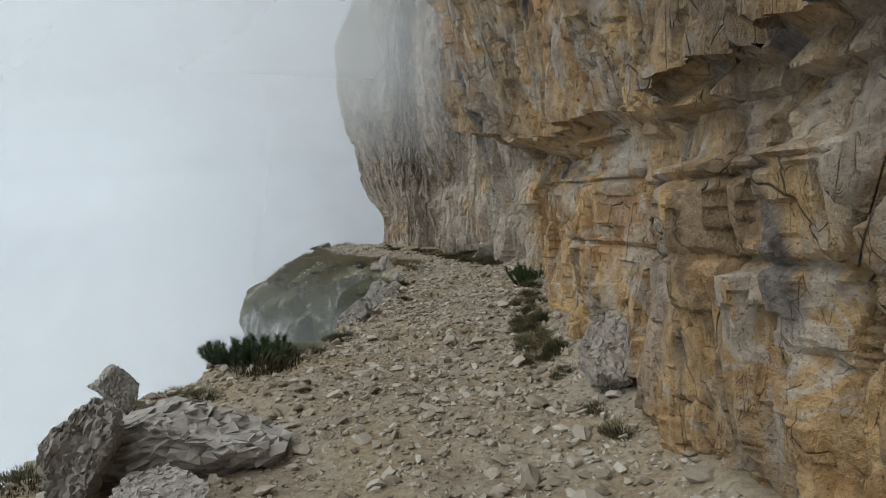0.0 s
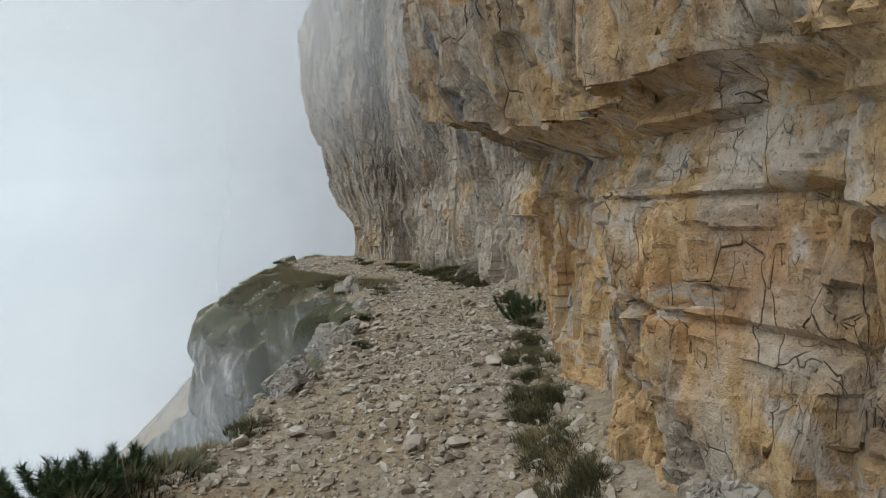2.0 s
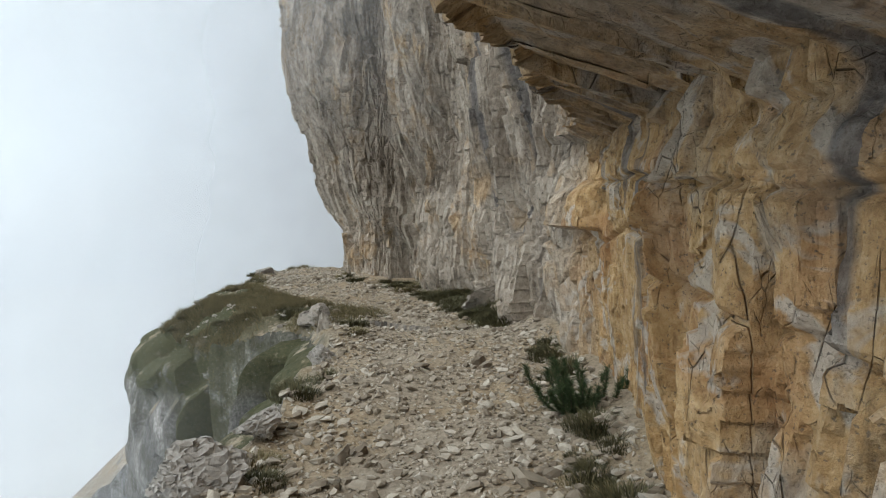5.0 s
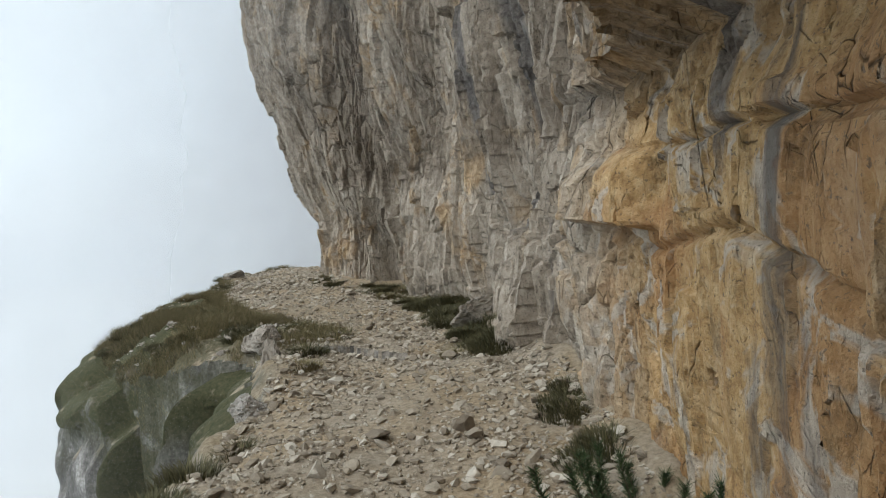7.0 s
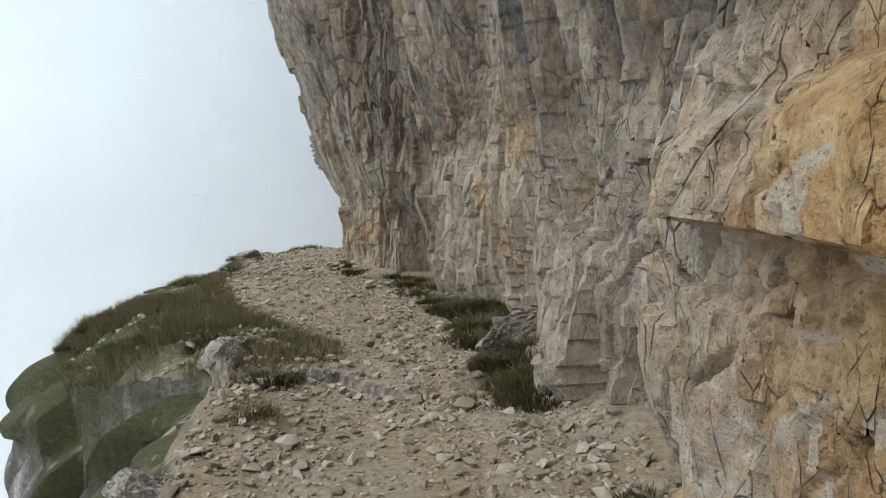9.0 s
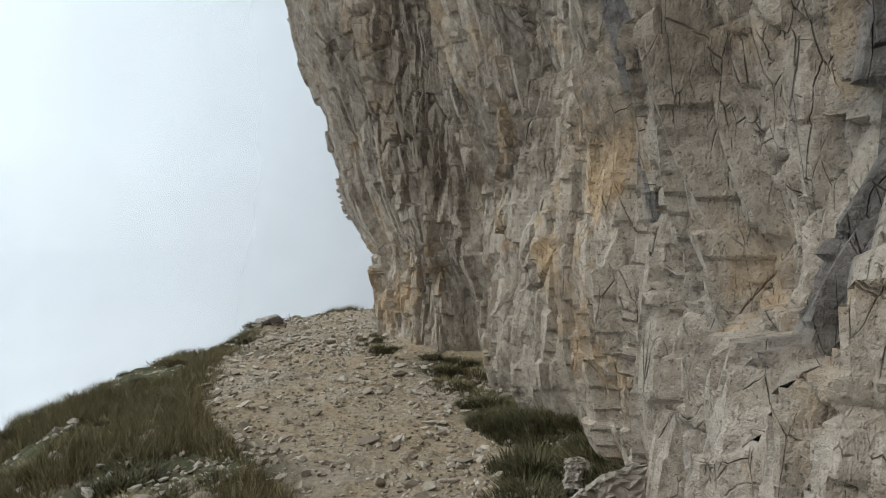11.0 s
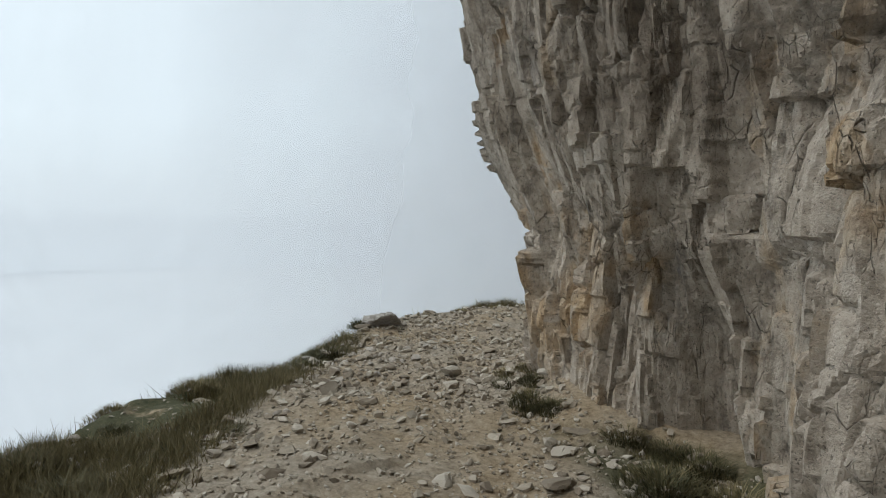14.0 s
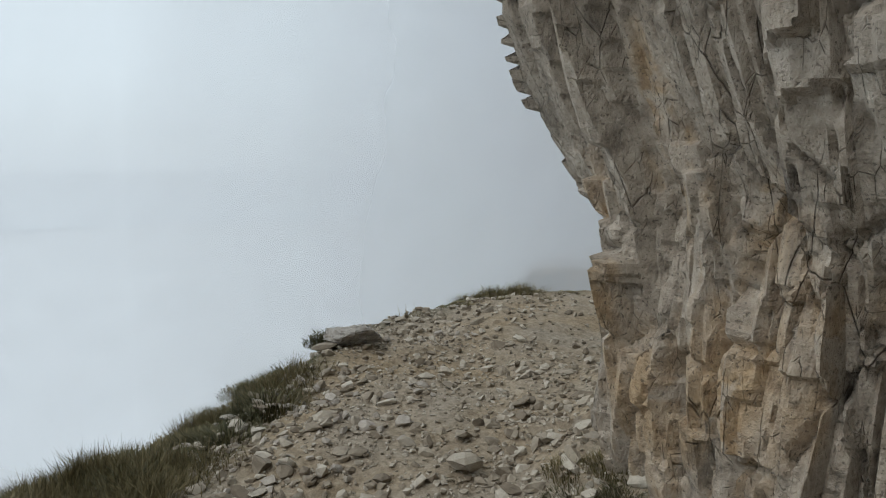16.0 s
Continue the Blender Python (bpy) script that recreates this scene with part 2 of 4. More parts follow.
def mist_material(name, density, bottom, top, right, scale, tint=(0.93, 0.95, 0.97)):
    """Drifting water mist: white droplets that let most of the light pass."""
    m = bpy.data.materials.new(name)
    m.use_nodes = True
    nt = m.node_tree
    nt.nodes.clear()
    out = nt.nodes.new("ShaderNodeOutputMaterial")
    mix = nt.nodes.new("ShaderNodeMixShader")
    clear = nt.nodes.new("ShaderNodeBsdfTransparent")
    add = nt.nodes.new("ShaderNodeMixShader")
    dif = nt.nodes.new("ShaderNodeBsdfDiffuse")
    tra = nt.nodes.new("ShaderNodeBsdfTranslucent")
    dif.inputs[0].default_value = tra.inputs[0].default_value = (*tint, 1)
    nt.links.new(dif.outputs[0], add.inputs[1])
    nt.links.new(tra.outputs[0], add.inputs[2])
    puff = node_ramp(nt, node_noise(nt, node_coord(nt), scale, 3, 0.5, 0.5), ((0.25, 0.55), (0.7, 1.0)))
    f = node_math(nt, "MULTIPLY", axis_ramp(nt, "Z", bottom, top), density)
    f = node_math(nt, "MULTIPLY", f, axis_ramp(nt, "X", right[1], right[0]))
    f = node_math(nt, "MULTIPLY", f, puff)
    nt.links.new(f, mix.inputs[0])
    nt.links.new(clear.outputs[0], mix.inputs[1])
    nt.links.new(add.outputs[0], mix.inputs[2])
    nt.links.new(mix.outputs[0], out.inputs[0])
    return m


ROCK = rock_material()
GROUND = ground_material()
STONE = stone_material("grey_limestone_rubble", (0.22, 0.18, 0.135), (0.37, 0.32, 0.25), (0.56, 0.51, 0.43))
BOULDER = stone_material("weathered_grey_boulder", (0.26, 0.24, 0.215), (0.37, 0.345, 0.31), (0.50, 0.47, 0.43))
WHITESTONE = stone_material("pale_limestone_block", (0.30, 0.265, 0.225), (0.40, 0.36, 0.31), (0.50, 0.455, 0.40))
GRASS = leaf_material("dark_alpine_grass", (0.040, 0.042, 0.020), (0.14, 0.125, 0.062))
DRYGRASS = leaf_material("dry_olive_grass", (0.08, 0.07, 0.032), (0.26, 0.215, 0.115))
NEEDLE = leaf_material("dark_pine_needles", (0.025, 0.045, 0.02), (0.075, 0.11, 0.045))
BARK = plain_material("brown_bark", (0.10, 0.07, 0.05))
REDPAINT = plain_material("faded_red_paint", (0.42, 0.09, 0.07))
HOLE = plain_material("dark_drill_hole", (0.03, 0.028, 0.026))


# ---------- the plan ----------
def curve_points(ctrl, step):
    """A smooth line through plan points, stepped evenly."""
    c = np.array(ctrl, float)
    seg = np.r_[0, np.cumsum(np.hypot(*np.diff(c, axis=0).T))]
    fine_s = np.arange(0, seg[-1], 0.05)
    p = np.stack([np.interp(fine_s, seg, c[:, i]) for i in (0, 1)], 1)
    k = np.exp(-0.5 * (np.arange(-14, 15) / 5.0) ** 2)
    k /= k.sum()
    q = np.stack([np.convolve(np.pad(p[:, i], 14, mode="reflect", reflect_type="odd"), k, "valid") for i in (0, 1)], 1)
    s = np.r_[0, np.cumsum(np.hypot(*np.diff(q, axis=0).T))]
    t = np.arange(0, s[-1], step) if np.isscalar(step) else step[step < s[-1]]
    return np.stack([np.interp(t, s, q[:, i]) for i in (0, 1)], 1), t


FOOT = [(1.5, -14), (1.4, -5), (1.3, 0), (1.25, 2), (1.2, 3.4), (1.16, 4.4), (1.13, 5.6), (1.26, 7.2), (1.36, 8.4),
        (1.55, 9.4), (1.68, 10.8), (1.74, 12.2), (1.82, 13.0), (1.74, 13.8), (1.46, 14.6), (1.42, 15.6), (1.36, 16.5),
        (1.2, 17.5), (0.8, 18.5), (0.25, 19.6), (-0.05, 20.5), (-0.6, 20.95), (-1.1, 20.95), (-1.5, 21.5), (-1.82, 22.0),
        (-1.95, 22.6), (-1.8, 23.6), (-0.8, 25.2), (2.0, 26.8), (6.0, 30.0), (7.5, 34), (10, 38)]
EDGE = [(-2.4, -14), (-2.3, 0), (-2.25, 2.5), (-2.45, 3.8), (-2.4, 4.9), (-2.0, 5.9), (-1.4, 6.8), (-1.02, 8.1), (-0.86, 9.4), (-0.85, 11),
        (-0.92, 13.2), (-1.03, 14.8), (-1.25, 15.5), (-1.75, 16.0), (-2.9, 16.9), (-4.0, 18.2), (-4.3, 20.0), (-4.15, 21.8), (-4.6, 24.0),
        (-4.2, 26.0), (-3.0, 27.4), (0.0, 29.2), (2.2, 31.5), (2.4, 35.5), (-2.0, 38.5), (-7.5, 39.5), (-8.5, 42), (-5, 48), (0, 60)]


def smooth01(t):
    t = np.clip(t, 0, 1)
    return t * t * (3 - 2 * t)


def hash01(ix, iy, k):
    h = (ix.astype(np.int64) + 4096).astype(np.uint64) * np.uint64(0x9E3779B97F4A7C15)
    h = h ^ ((iy.astype(np.int64) + 4096).astype(np.uint64) * np.uint64(0xC2B2AE3D27D4EB4F) + np.uint64(k * 2654435761))
    h = (h ^ (h >> np.uint64(30))) * np.uint64(0xBF58476D1CE4E5B9)
    h = (h ^ (h >> np.uint64(27))) * np.uint64(0x94D049BB133111EB)
    return ((h ^ (h >> np.uint64(31))) & np.uint64(0xFFFF)).astype(float) / 65535.0


def value_noise(x, y, k):
    ix, iy = np.floor(x), np.floor(y)
    fx, fy = x - ix, y - iy
    fx, fy = fx * fx * (3 - 2 * fx), fy * fy * (3 - 2 * fy)
    a, b_ = hash01(ix, iy, k), hash01(ix + 1, iy, k)
    c, d = hash01(ix, iy + 1, k), hash01(ix + 1, iy + 1, k)
    return (a * (1 - fx) + b_ * fx) * (1 - fy) + (c * (1 - fx) + d * fx) * fy - 0.5


def fbm(x, y, k, octaves=4, gain=0.5):
    total, amp = 0, 1.0
    for o in range(octaves):
        total = total + amp * value_noise(x * 2 ** o + 17.3 * o, y * 2 ** o + 5.1 * o, k + o)
        amp *= gain
    return total


def facets(x, y, k, tilt=0.8):
    """Broken rock: every cell is a tilted face with its own depth."""
    ix, iy = np.floor(x), np.floor(y)
    best = np.full(x.shape, 9.0)
    second = np.full(x.shape, 9.0)
    val = np.zeros(x.shape)
    for dx in (-1, 0, 1):
        for dy in (-1, 0, 1):
            cx, cy = ix + dx, iy + dy
            px, py = cx + hash01(cx, cy, k), cy + hash01(cx, cy, k + 1)
            d = (x - px) ** 2 + (y - py) ** 2
            v = (hash01(cx, cy, k + 2) - 0.5) + tilt * ((x - px) * (hash01(cx, cy, k + 3) - 0.5) + (y - py) * (hash01(cx, cy, k + 4) - 0.5)) * 2
            closer = d < best
            second = np.where(closer, best, np.minimum(second, d))
            val = np.where(closer, v, val)
            best = np.minimum(best, d)
    gap = np.sqrt(second) - np.sqrt(best)
    return val, gap


def chisel(x, y, k, tilt=0.9, round_off=0.3, nod=1.0):
    """Broken rock as the outer hull of many tilted planes: flat faces that meet in sharp arrises.
    Gives the height and a random number for each face."""
    ix, iy = np.floor(x).astype(int), np.floor(y).astype(int)
    x0, y0 = ix.min() - 2, iy.min() - 2
    cx, cy = np.meshgrid(np.arange(x0, ix.max() + 3), np.arange(y0, iy.max() + 3), indexing="ij")
    px, py = cx + hash01(cx, cy, k), cy + hash01(cx, cy, k + 1)
    tx, ty = (hash01(cx, cy, k + 3) - 0.5) * 2 * tilt, (hash01(cx, cy, k + 4) - 0.5) * 2 * tilt * nod
    base = (hash01(cx, cy, k + 2) - 0.5) * 0.9 - tx * px - ty * py - round_off * (px ** 2 + py ** 2)
    gx, gy = tx + 2 * round_off * px, ty + 2 * round_off * py
    shade = hash01(cx, cy, k + 5)
    best, tone = np.full(x.shape, -99.0), np.zeros(x.shape)
    square = round_off * (x ** 2 + y ** 2)
    for dx in range(-2, 3):
        for dy in range(-2, 3):
            a, b_ = ix - x0 + dx, iy - y0 + dy
            v = base[a, b_] + gx[a, b_] * x + gy[a, b_] * y - square
            tone = np.where(v > best, shade[a, b_], tone)
            best = np.maximum(best, v)
    return best - 0.45, tone


def grid_mesh(name, pts, flip=False):
    """A mesh from a grid of points, rows x columns x 3."""
    r, c, _ = pts.shape
    i = np.arange(r * c).reshape(r, c)
    q = np.stack([i[:-1, :-1], i[:-1, 1:], i[1:, 1:], i[1:, :-1]], -1).reshape(-1, 4)
    if flip:
        q = q[:, ::-1]
    me = bpy.data.meshes.new(name)
    me.vertices.add(r * c)
    me.vertices.foreach_set("co", pts.reshape(-1).astype(np.float32))
    me.loops.add(q.size)
    me.loops.foreach_set("vertex_index", q.reshape(-1).astype(np.int32))
    me.polygons.add(len(q))
    me.polygons.foreach_set("loop_start", np.arange(0, q.size, 4, dtype=np.int32))
    me.update(calc_edges=True)
    return me


TRACK_Y = [-14, 0, 4, 8, 11, 14, 18, 21, 24, 27, 32, 40, 48, 60]
TRACK_Z = [0.0, 0.04, 0.10, 0.17, 0.12, 0.08, 0.08, 0.12, 0.16, 0.02, -0.9, -1.8, -2.2, -2.6]
EDGE_PTS, _ = curve_points(EDGE, 0.12)
FOOT_PTS, _ = curve_points(FOOT, 0.12)


def edge_distance(x, y, line):
    """Signed distance from a plan line; positive to its left."""
    shape = x.shape
    x, y = x.reshape(-1), y.reshape(-1)
    out = np.empty(len(x))
    tang = np.gradient(line, axis=0)
    tang /= np.linalg.norm(tang, axis=1)[:, None]
    for a in range(0, len(x), 20000):
        b_ = slice(a, a + 20000)
        d2 = (x[b_, None] - line[None, :, 0]) ** 2 + (y[b_, None] - line[None, :, 1]) ** 2
        j = d2.argmin(1)
        side = tang[j, 0] * (y[b_] - line[j, 1]) - tang[j, 1] * (x[b_] - line[j, 0])
        out[b_] = np.sqrt(d2[np.arange(len(j)), j]) * np.sign(side)
    return out.reshape(shape)


def spur_part(y):
    return smooth01((y - 15.2) / 1.6) * smooth01((36 - y) / 8)


def steep_line(x, y, spur):
    """How far beyond the rim the gentle shoulder gives way to the precipice."""
    return 0.25 * (1 - spur) + spur * (1.3 + 0.4 * fbm(x * 0.35, y * 0.35, 71, 2))


def ground_height(x, y):
    """Height of the ground, and how far it is turf."""
    d = edge_distance(x, y, EDGE_PTS)
    w = -edge_distance(x, y, FOOT_PTS)
    z = np.interp(y, TRACK_Y, TRACK_Z)
    bumps = 0.11 * fbm(x * 0.9, y * 0.9, 3, 3) + 0.035 * fbm(x * 5, y * 5, 9, 3)
    ledge, _ = facets(x * 1.1, y * 1.1, 40, 0.6)
    bumps += (0.03 + 0.025 * smooth01((y - 11) / 3) * smooth01((19 - y) / 3)) * ledge
    z = z + bumps
    z += 0.16 * smooth01((0.45 + 0.3 * fbm(x, y, 21, 2) + w) / 0.6)
    z -= 0.05 * np.exp(-((x - 0.15) / 0.7) ** 2)
    spur = spur_part(y)
    wob = d + 0.35 * fbm(x * 0.8, y * 0.8, 31, 3) + 0.18 * fbm(x * 3, y * 3, 35, 2)
    out = np.maximum(wob, 0)
    rim = 0.10 * np.exp(-((d + 0.15) / 0.3) ** 2) * fbm(x * 2.5, y * 2.5, 51, 2)
    steepline = steep_line(x, y, spur)
    gentle = 0.9 * (1 - spur) + 0.72 * spur
    drop = gentle * np.minimum(out, steepline) + (25 - 24 * smooth01((y - 31) / 4)) * np.maximum(out - np.maximum(steepline - 0.4, 0.2), 0)
    drop += smooth01(out / 0.5) * 0.25 * fbm(x * 2.2, y * 2.2, 81, 3)
    z = z + rim - drop
    z = np.maximum(z, -60 + 2 * fbm(x * 0.02, y * 0.02, 91, 3))
    inner = np.interp(y, [14, 17, 19, 21, 23], [0.25, 1.5, 1.5, 0.7, 0.35])
    turf = smooth01((d + inner) / 0.5) * (0.25 + 0.75 * spur) * smooth01((3.4 - d) / 1.0)
    turf = np.maximum(turf, 0.95 * smooth01((w + 0.75 + 0.3 * fbm(x * 1.5, y * 1.5, 95, 2)) / 0.3) * smooth01((y - 14.3) / 0.5) * smooth01((21.0 - y) / 0.6))
    return z, turf


def spaced(a, b_, step):
    return list(np.arange(a, b_, step))


def build_ground():
    xs = [-900, -500, -250, -120, -70, -45, -32, -25, -20] + spaced(-16, -8, 0.25) + spaced(-8, -4.4, 0.065) + spaced(-4.4, 2.4, 0.042) + spaced(2.4, 9, 0.4) + [20, 60, 300, 900]
    ys = [-900, -300, -90, -40, -25, -18] + spaced(-14, -0.5, 0.3) + spaced(-0.5, 27, 0.048) + spaced(27, 60, 0.25) + [64, 70, 90, 140, 300, 900]
    gx, gy = np.meshgrid(np.array(xs, float), np.array(ys, float))
    z, turf = ground_height(gx, gy)
    me = grid_mesh("ground", np.stack([gx, gy, z], -1))
    at = me.attributes.new("turf", "FLOAT", "POINT")
    at.data.foreach_set("value", turf.reshape(-1).astype(np.float32))
    me.set_sharp_from_angle(angle=radians(30))
    me.materials.append(GROUND)
    ob = new("ground", me)
    tagged(ob, "stony mule track with pale gravel above a steep drop", "ground", kind="structure")
    return ob


def build_flank():
    """The precipice below the rim, from the boulders at the start round the spur."""
    line, s = curve_points(EDGE, 0.05)
    tang = np.gradient(line, axis=0)
    k = np.ones(45) / 45
    tang = np.stack([np.convolve(np.pad(tang[:, i], 22, mode="edge"), k, "valid") for i in (0, 1)], 1)
    tang /= np.linalg.norm(tang, axis=1)[:, None]
    keep = (line[:, 1] > 1.0) & (line[:, 1] < 28.5)
    line, s, tang = line[keep], s[keep], tang[keep]
    nrm = np.stack([-tang[:, 1], tang[:, 0]], 1)
    spur = spur_part(line[:, 1])
    reach = np.maximum(steep_line(line[:, 0], line[:, 1], spur) - 0.55, 0.0)
    start = line + nrm * reach[:, None]
    z_top, _ = ground_height(start[:, 0], start[:, 1])
    z_top = np.convolve(np.pad(z_top, 5, mode="edge"), np.ones(11) / 11, "valid")
    d = np.r_[np.arange(0, 4, 0.05), np.arange(4, 15, 0.14)][:, None]
    ss, dd = np.broadcast_to(s, (len(d), len(s))), np.broadcast_to(d, (len(d), len(s)))
    sw, dw = ss + 0.25 * fbm(ss * 0.9, dd * 0.9, 401, 3), dd + 0.25 * fbm(ss * 0.9, dd * 0.9, 405, 3)
    big, _ = chisel(sw * 0.5, dw * 0.16, 411, 0.9)
    mid, _ = chisel(sw * 1.3 + 0.2 * dw, dw * 0.55, 421, 0.9)
    small, _ = chisel(sw * 3.6, dw * 1.7, 431, 0.9)
    tiny, _ = chisel(sw * 9, dw * 4.5, 441, 0.9)
    relief = (0.7 * spur + 0.15) * big + 0.45 * mid + 0.30 * small + 0.13 * tiny
    o = 0.3 * smooth01(dd / 0.3) + (0.05 + 0.15 * spur) * smooth01(dd / 1.4) - 0.10 * np.maximum(dd - 2.4, 0) + relief * smooth01(dd / 0.5)
    x, y = start[None, :, 0] + nrm[None, :, 0] * o, start[None, :, 1] + nrm[None, :, 1] * o
    z = z_top[None, :] - 0.06 - dd
    me = grid_mesh("flank", np.stack([x, y, z], -1), flip=True)
    turf = 0.9 * smooth01((fbm(sw * 0.9, dw * 0.5, 451, 4) + 0.10 - 0.03 * dd) / 0.16)
    turf = np.maximum(turf, smooth01((1.1 - dd) / 0.6))
    at = me.attributes.new("turf", "FLOAT", "POINT")
    at.data.foreach_set("value", turf.reshape(-1).astype(np.float32))
    me.set_sharp_from_angle(angle=radians(20))
    me.materials.append(GROUND)
    return tagged(new("wall_precipice", me), "dark grey mossy limestone precipice below the track", "cliff", kind="structure")


# roof line of the overhang along the wall
LIP_Y = [-14, 0, 4.0, 5.6, 6.6, 7.3, 8.1, 9.4, 10.2, 11.1, 11.8, 13, 14.4, 17, 19, 21, 60]
LIP_OUT = [0.1, 0.10, 0.10, 0.15, 0.38, 0.66, 0.92, 0.72, 0.48, 0.20, 0.15, 0.12, 0.0, 0.0, 0.0, 0.0, 0.0]
ROOF_Y = [-14, 3.6, 6.5, 8.6, 11.5, 14, 17, 60]
ROOF_Z = [1.85, 1.88, 1.92, 2.02, 2.18, 2.36, 2.4, 2.4]
LEAN_Y = [-14, 3, 5, 7, 9, 11, 12.5, 16, 19, 20.5, 21.5, 22.4, 24, 30, 60]
LEAN = [0.06, 0.08, 0.16, 0.20, 0.15, 0.06, 0.05, 0.06, 0.12, 0.18, 0.23, 0.24, 0.20, 0.1, 0.1]
LOW_Y = [-14, 16, 19, 20.5, 22, 23, 24.2, 60]
LOW_LEAN = [0.0, 0.0, 0.04, 0.14, 0.38, 0.46, 0.42, 0.0]


def build_cliff():
    steps = np.r_[np.arange(0, 13.5, 0.12), np.arange(13.5, 42.0, 0.0155), np.arange(42.0, 70, 0.2)]
    p, s = curve_points(FOOT, steps)
    tang = np.gradient(p, axis=0)
    k = np.ones(41) / 41
    tang = np.stack([np.convolve(np.pad(tang[:, i], 20, mode="edge"), k, "valid") for i in (0, 1)], 1)
    tang /= np.linalg.norm(tang, axis=1)[:, None]
    nrm = np.stack([-tang[:, 1], tang[:, 0]], 1)
    yy = p[:, 1]
    lip, roof = np.interp(yy, LIP_Y, LIP_OUT), np.interp(yy, ROOF_Y, ROOF_Z)
    lean, low = np.interp(yy, LEAN_Y, LEAN), np.interp(yy, LOW_Y, LOW_LEAN)
    far = smooth01((s - s[np.argmin(np.hypot(p[:, 0] + 1.2, yy - 25.2))]) / 4)
    lip = lip * (1 - far)
    lip = np.maximum(lip + 0.16 * fbm(s * 0.9, s * 0, 5, 3) * smooth01(lip * 4), 0.0)
    roof = roof + 0.10 * fbm(s * 0.7, s * 0 + 3, 7, 3)
    top = np.interp(yy, [-14, 14, 18, 21, 22.5, 25, 40, 60], [15, 15, 13, 9.5, 8.4, 10, 15, 15])
    rise = 0.06 + 0.36 * lip
    rows_z, rows_o = [], []
    for v in np.linspace(0, 1, 136):
        z = -0.45 + v * (roof + 0.45)
        rows_z.append(z)
        rows_o.append(low * np.maximum(z - 1.2, 0) - 0.10 * smooth01((v - 0.90) / 0.1) * smooth01(lip * 5))
    for v in np.linspace(0, 1, 24)[1:]:
        rows_z.append(roof + rise * v)
        rows_o.append(low * (roof - 1.2) + (lip + 0.10 * smooth01(lip * 5)) * v - 0.10 * smooth01(lip * 5))
    vs = np.r_[np.linspace(0, 0.28, 130)[1:], np.linspace(0.28, 1, 64)[1:]]
    for v in vs:
        z = roof + rise + v * (top - roof - rise)
        h = z - roof
        rows_z.append(z)
        rows_o.append(low * (roof - 1.2) + lip + lean * np.minimum(h, 3.6) - 1.6 * smooth01((z - top + 1.8) / 1.8) ** 2)
    for v in (0.6, 3, 9, 16):
        rows_z.append(top + 0.12 * v)
        rows_o.append(low * (roof - 1.2) + lip + lean * 3.6 - 1.6 - v)
    z, o = np.minimum(np.array(rows_z), top + 2), np.array(rows_o)
    ss = np.broadcast_to(s, z.shape)
    yb = np.broadcast_to(yy, z.shape)
    # rock relief: large blocks, upright ribs, small breaks
    smooth_part = smooth01((13.0 - yb) / 2.0) * smooth01((yb - 8.5) / 1.5) * smooth01((2.2 - z) / 0.3)
    ribby = smooth01((yb - 12.6) / 1.4)
    sw = ss + 0.12 * fbm(ss * 1.1, z * 0.8, 201, 2)
    zw = (z + 0.22 * fbm(ss * 1.1, z * 1.1, 205, 3)) * (0.72 - 0.22 * ribby)
    a1, slab = chisel(sw * 0.85 + 0.1 * z, zw * 0.7, 101, 0.9, 0.3, 0.4)
    b1, block = chisel(sw * 2.8 + 0.2 * z, zw * 2.0, 111, 1.0, 0.25, 0.6)
    b2, _ = chisel(sw * 2.2, zw * 1.5, 116, 1.0, 0.25, 0.6)
    c1, _ = chisel(sw * 7.5 + 0.6 * z, zw * 4.8, 121, 1.0, 0.15, 0.7)
    c2, _ = chisel(sw * 6.5 - 0.3 * z, zw * 4.2, 126, 1.0, 0.15, 0.7)
    d1, _ = chisel(sw * 14 + 1.0 * z, zw * 10, 131, 1.0, 0.15, 0.8)
    f2, g2 = facets(sw * 3.2 + z * 0.2, zw * 1.4, 141, 0.7)
    f3, g3 = facets(sw * 8.0 + z * 0.5, zw * 4.5, 151, 0.7)
    rough = 1 - 0.72 * smooth_part
    under = np.zeros(z.shape)
    under[136:159] = smooth01(lip * 5)
    more = 1 + 0.35 * ribby
    relief = 0.28 * a1 * rough + 0.22 * (b1 - 0.7 * b2) * rough * more + 0.085 * (c1 - 0.7 * c2) * (0.12 + 0.88 * rough) * more
    relief += 0.04 * d1 * (0.25 + 0.75 * rough) * more + (0.045 * f2 + 0.018 * f3) * rough * more
    relief -= 0.10 * np.exp(-(g2 / 0.05) ** 2) * smooth01(fbm(ss * 0.7, z * 0.7, 161, 2) * 6) * rough
    relief -= 0.05 * np.exp(-(g3 / 0.08) ** 2) * smooth01(fbm(ss * 1.3, z * 0.9, 165, 2) * 6) * rough
    # thin broken beds under the roof line of the first stretch
    thin, _ = facets(ss * 5.0, z * 13.0, 171, 0.3)
    bed = smooth01((z - roof + 0.30) / 0.05) * smooth01((roof - 0.02 - z) / 0.03) * smooth01((9.5 - yb) / 2)
    relief = relief * (1 - 0.55 * bed) + bed * (0.035 * thin - 0.02)
    low_rough = 1 - 0.35 * smooth01((0.4 - z) / 0.5)
    relief *= (1 - 0.75 * under) * low_rough
    # hollows at the foot and a jutting band of ochre blocks
    relief -= 0.40 * np.exp(-((yb - 13.75) / 0.16) ** 2 - ((z - 0.30) / 0.26) ** 2)
    relief -= 0.30 * np.exp(-((yb - 13.1) / 0.12) ** 2 - ((z - 0.22) / 0.18) ** 2)
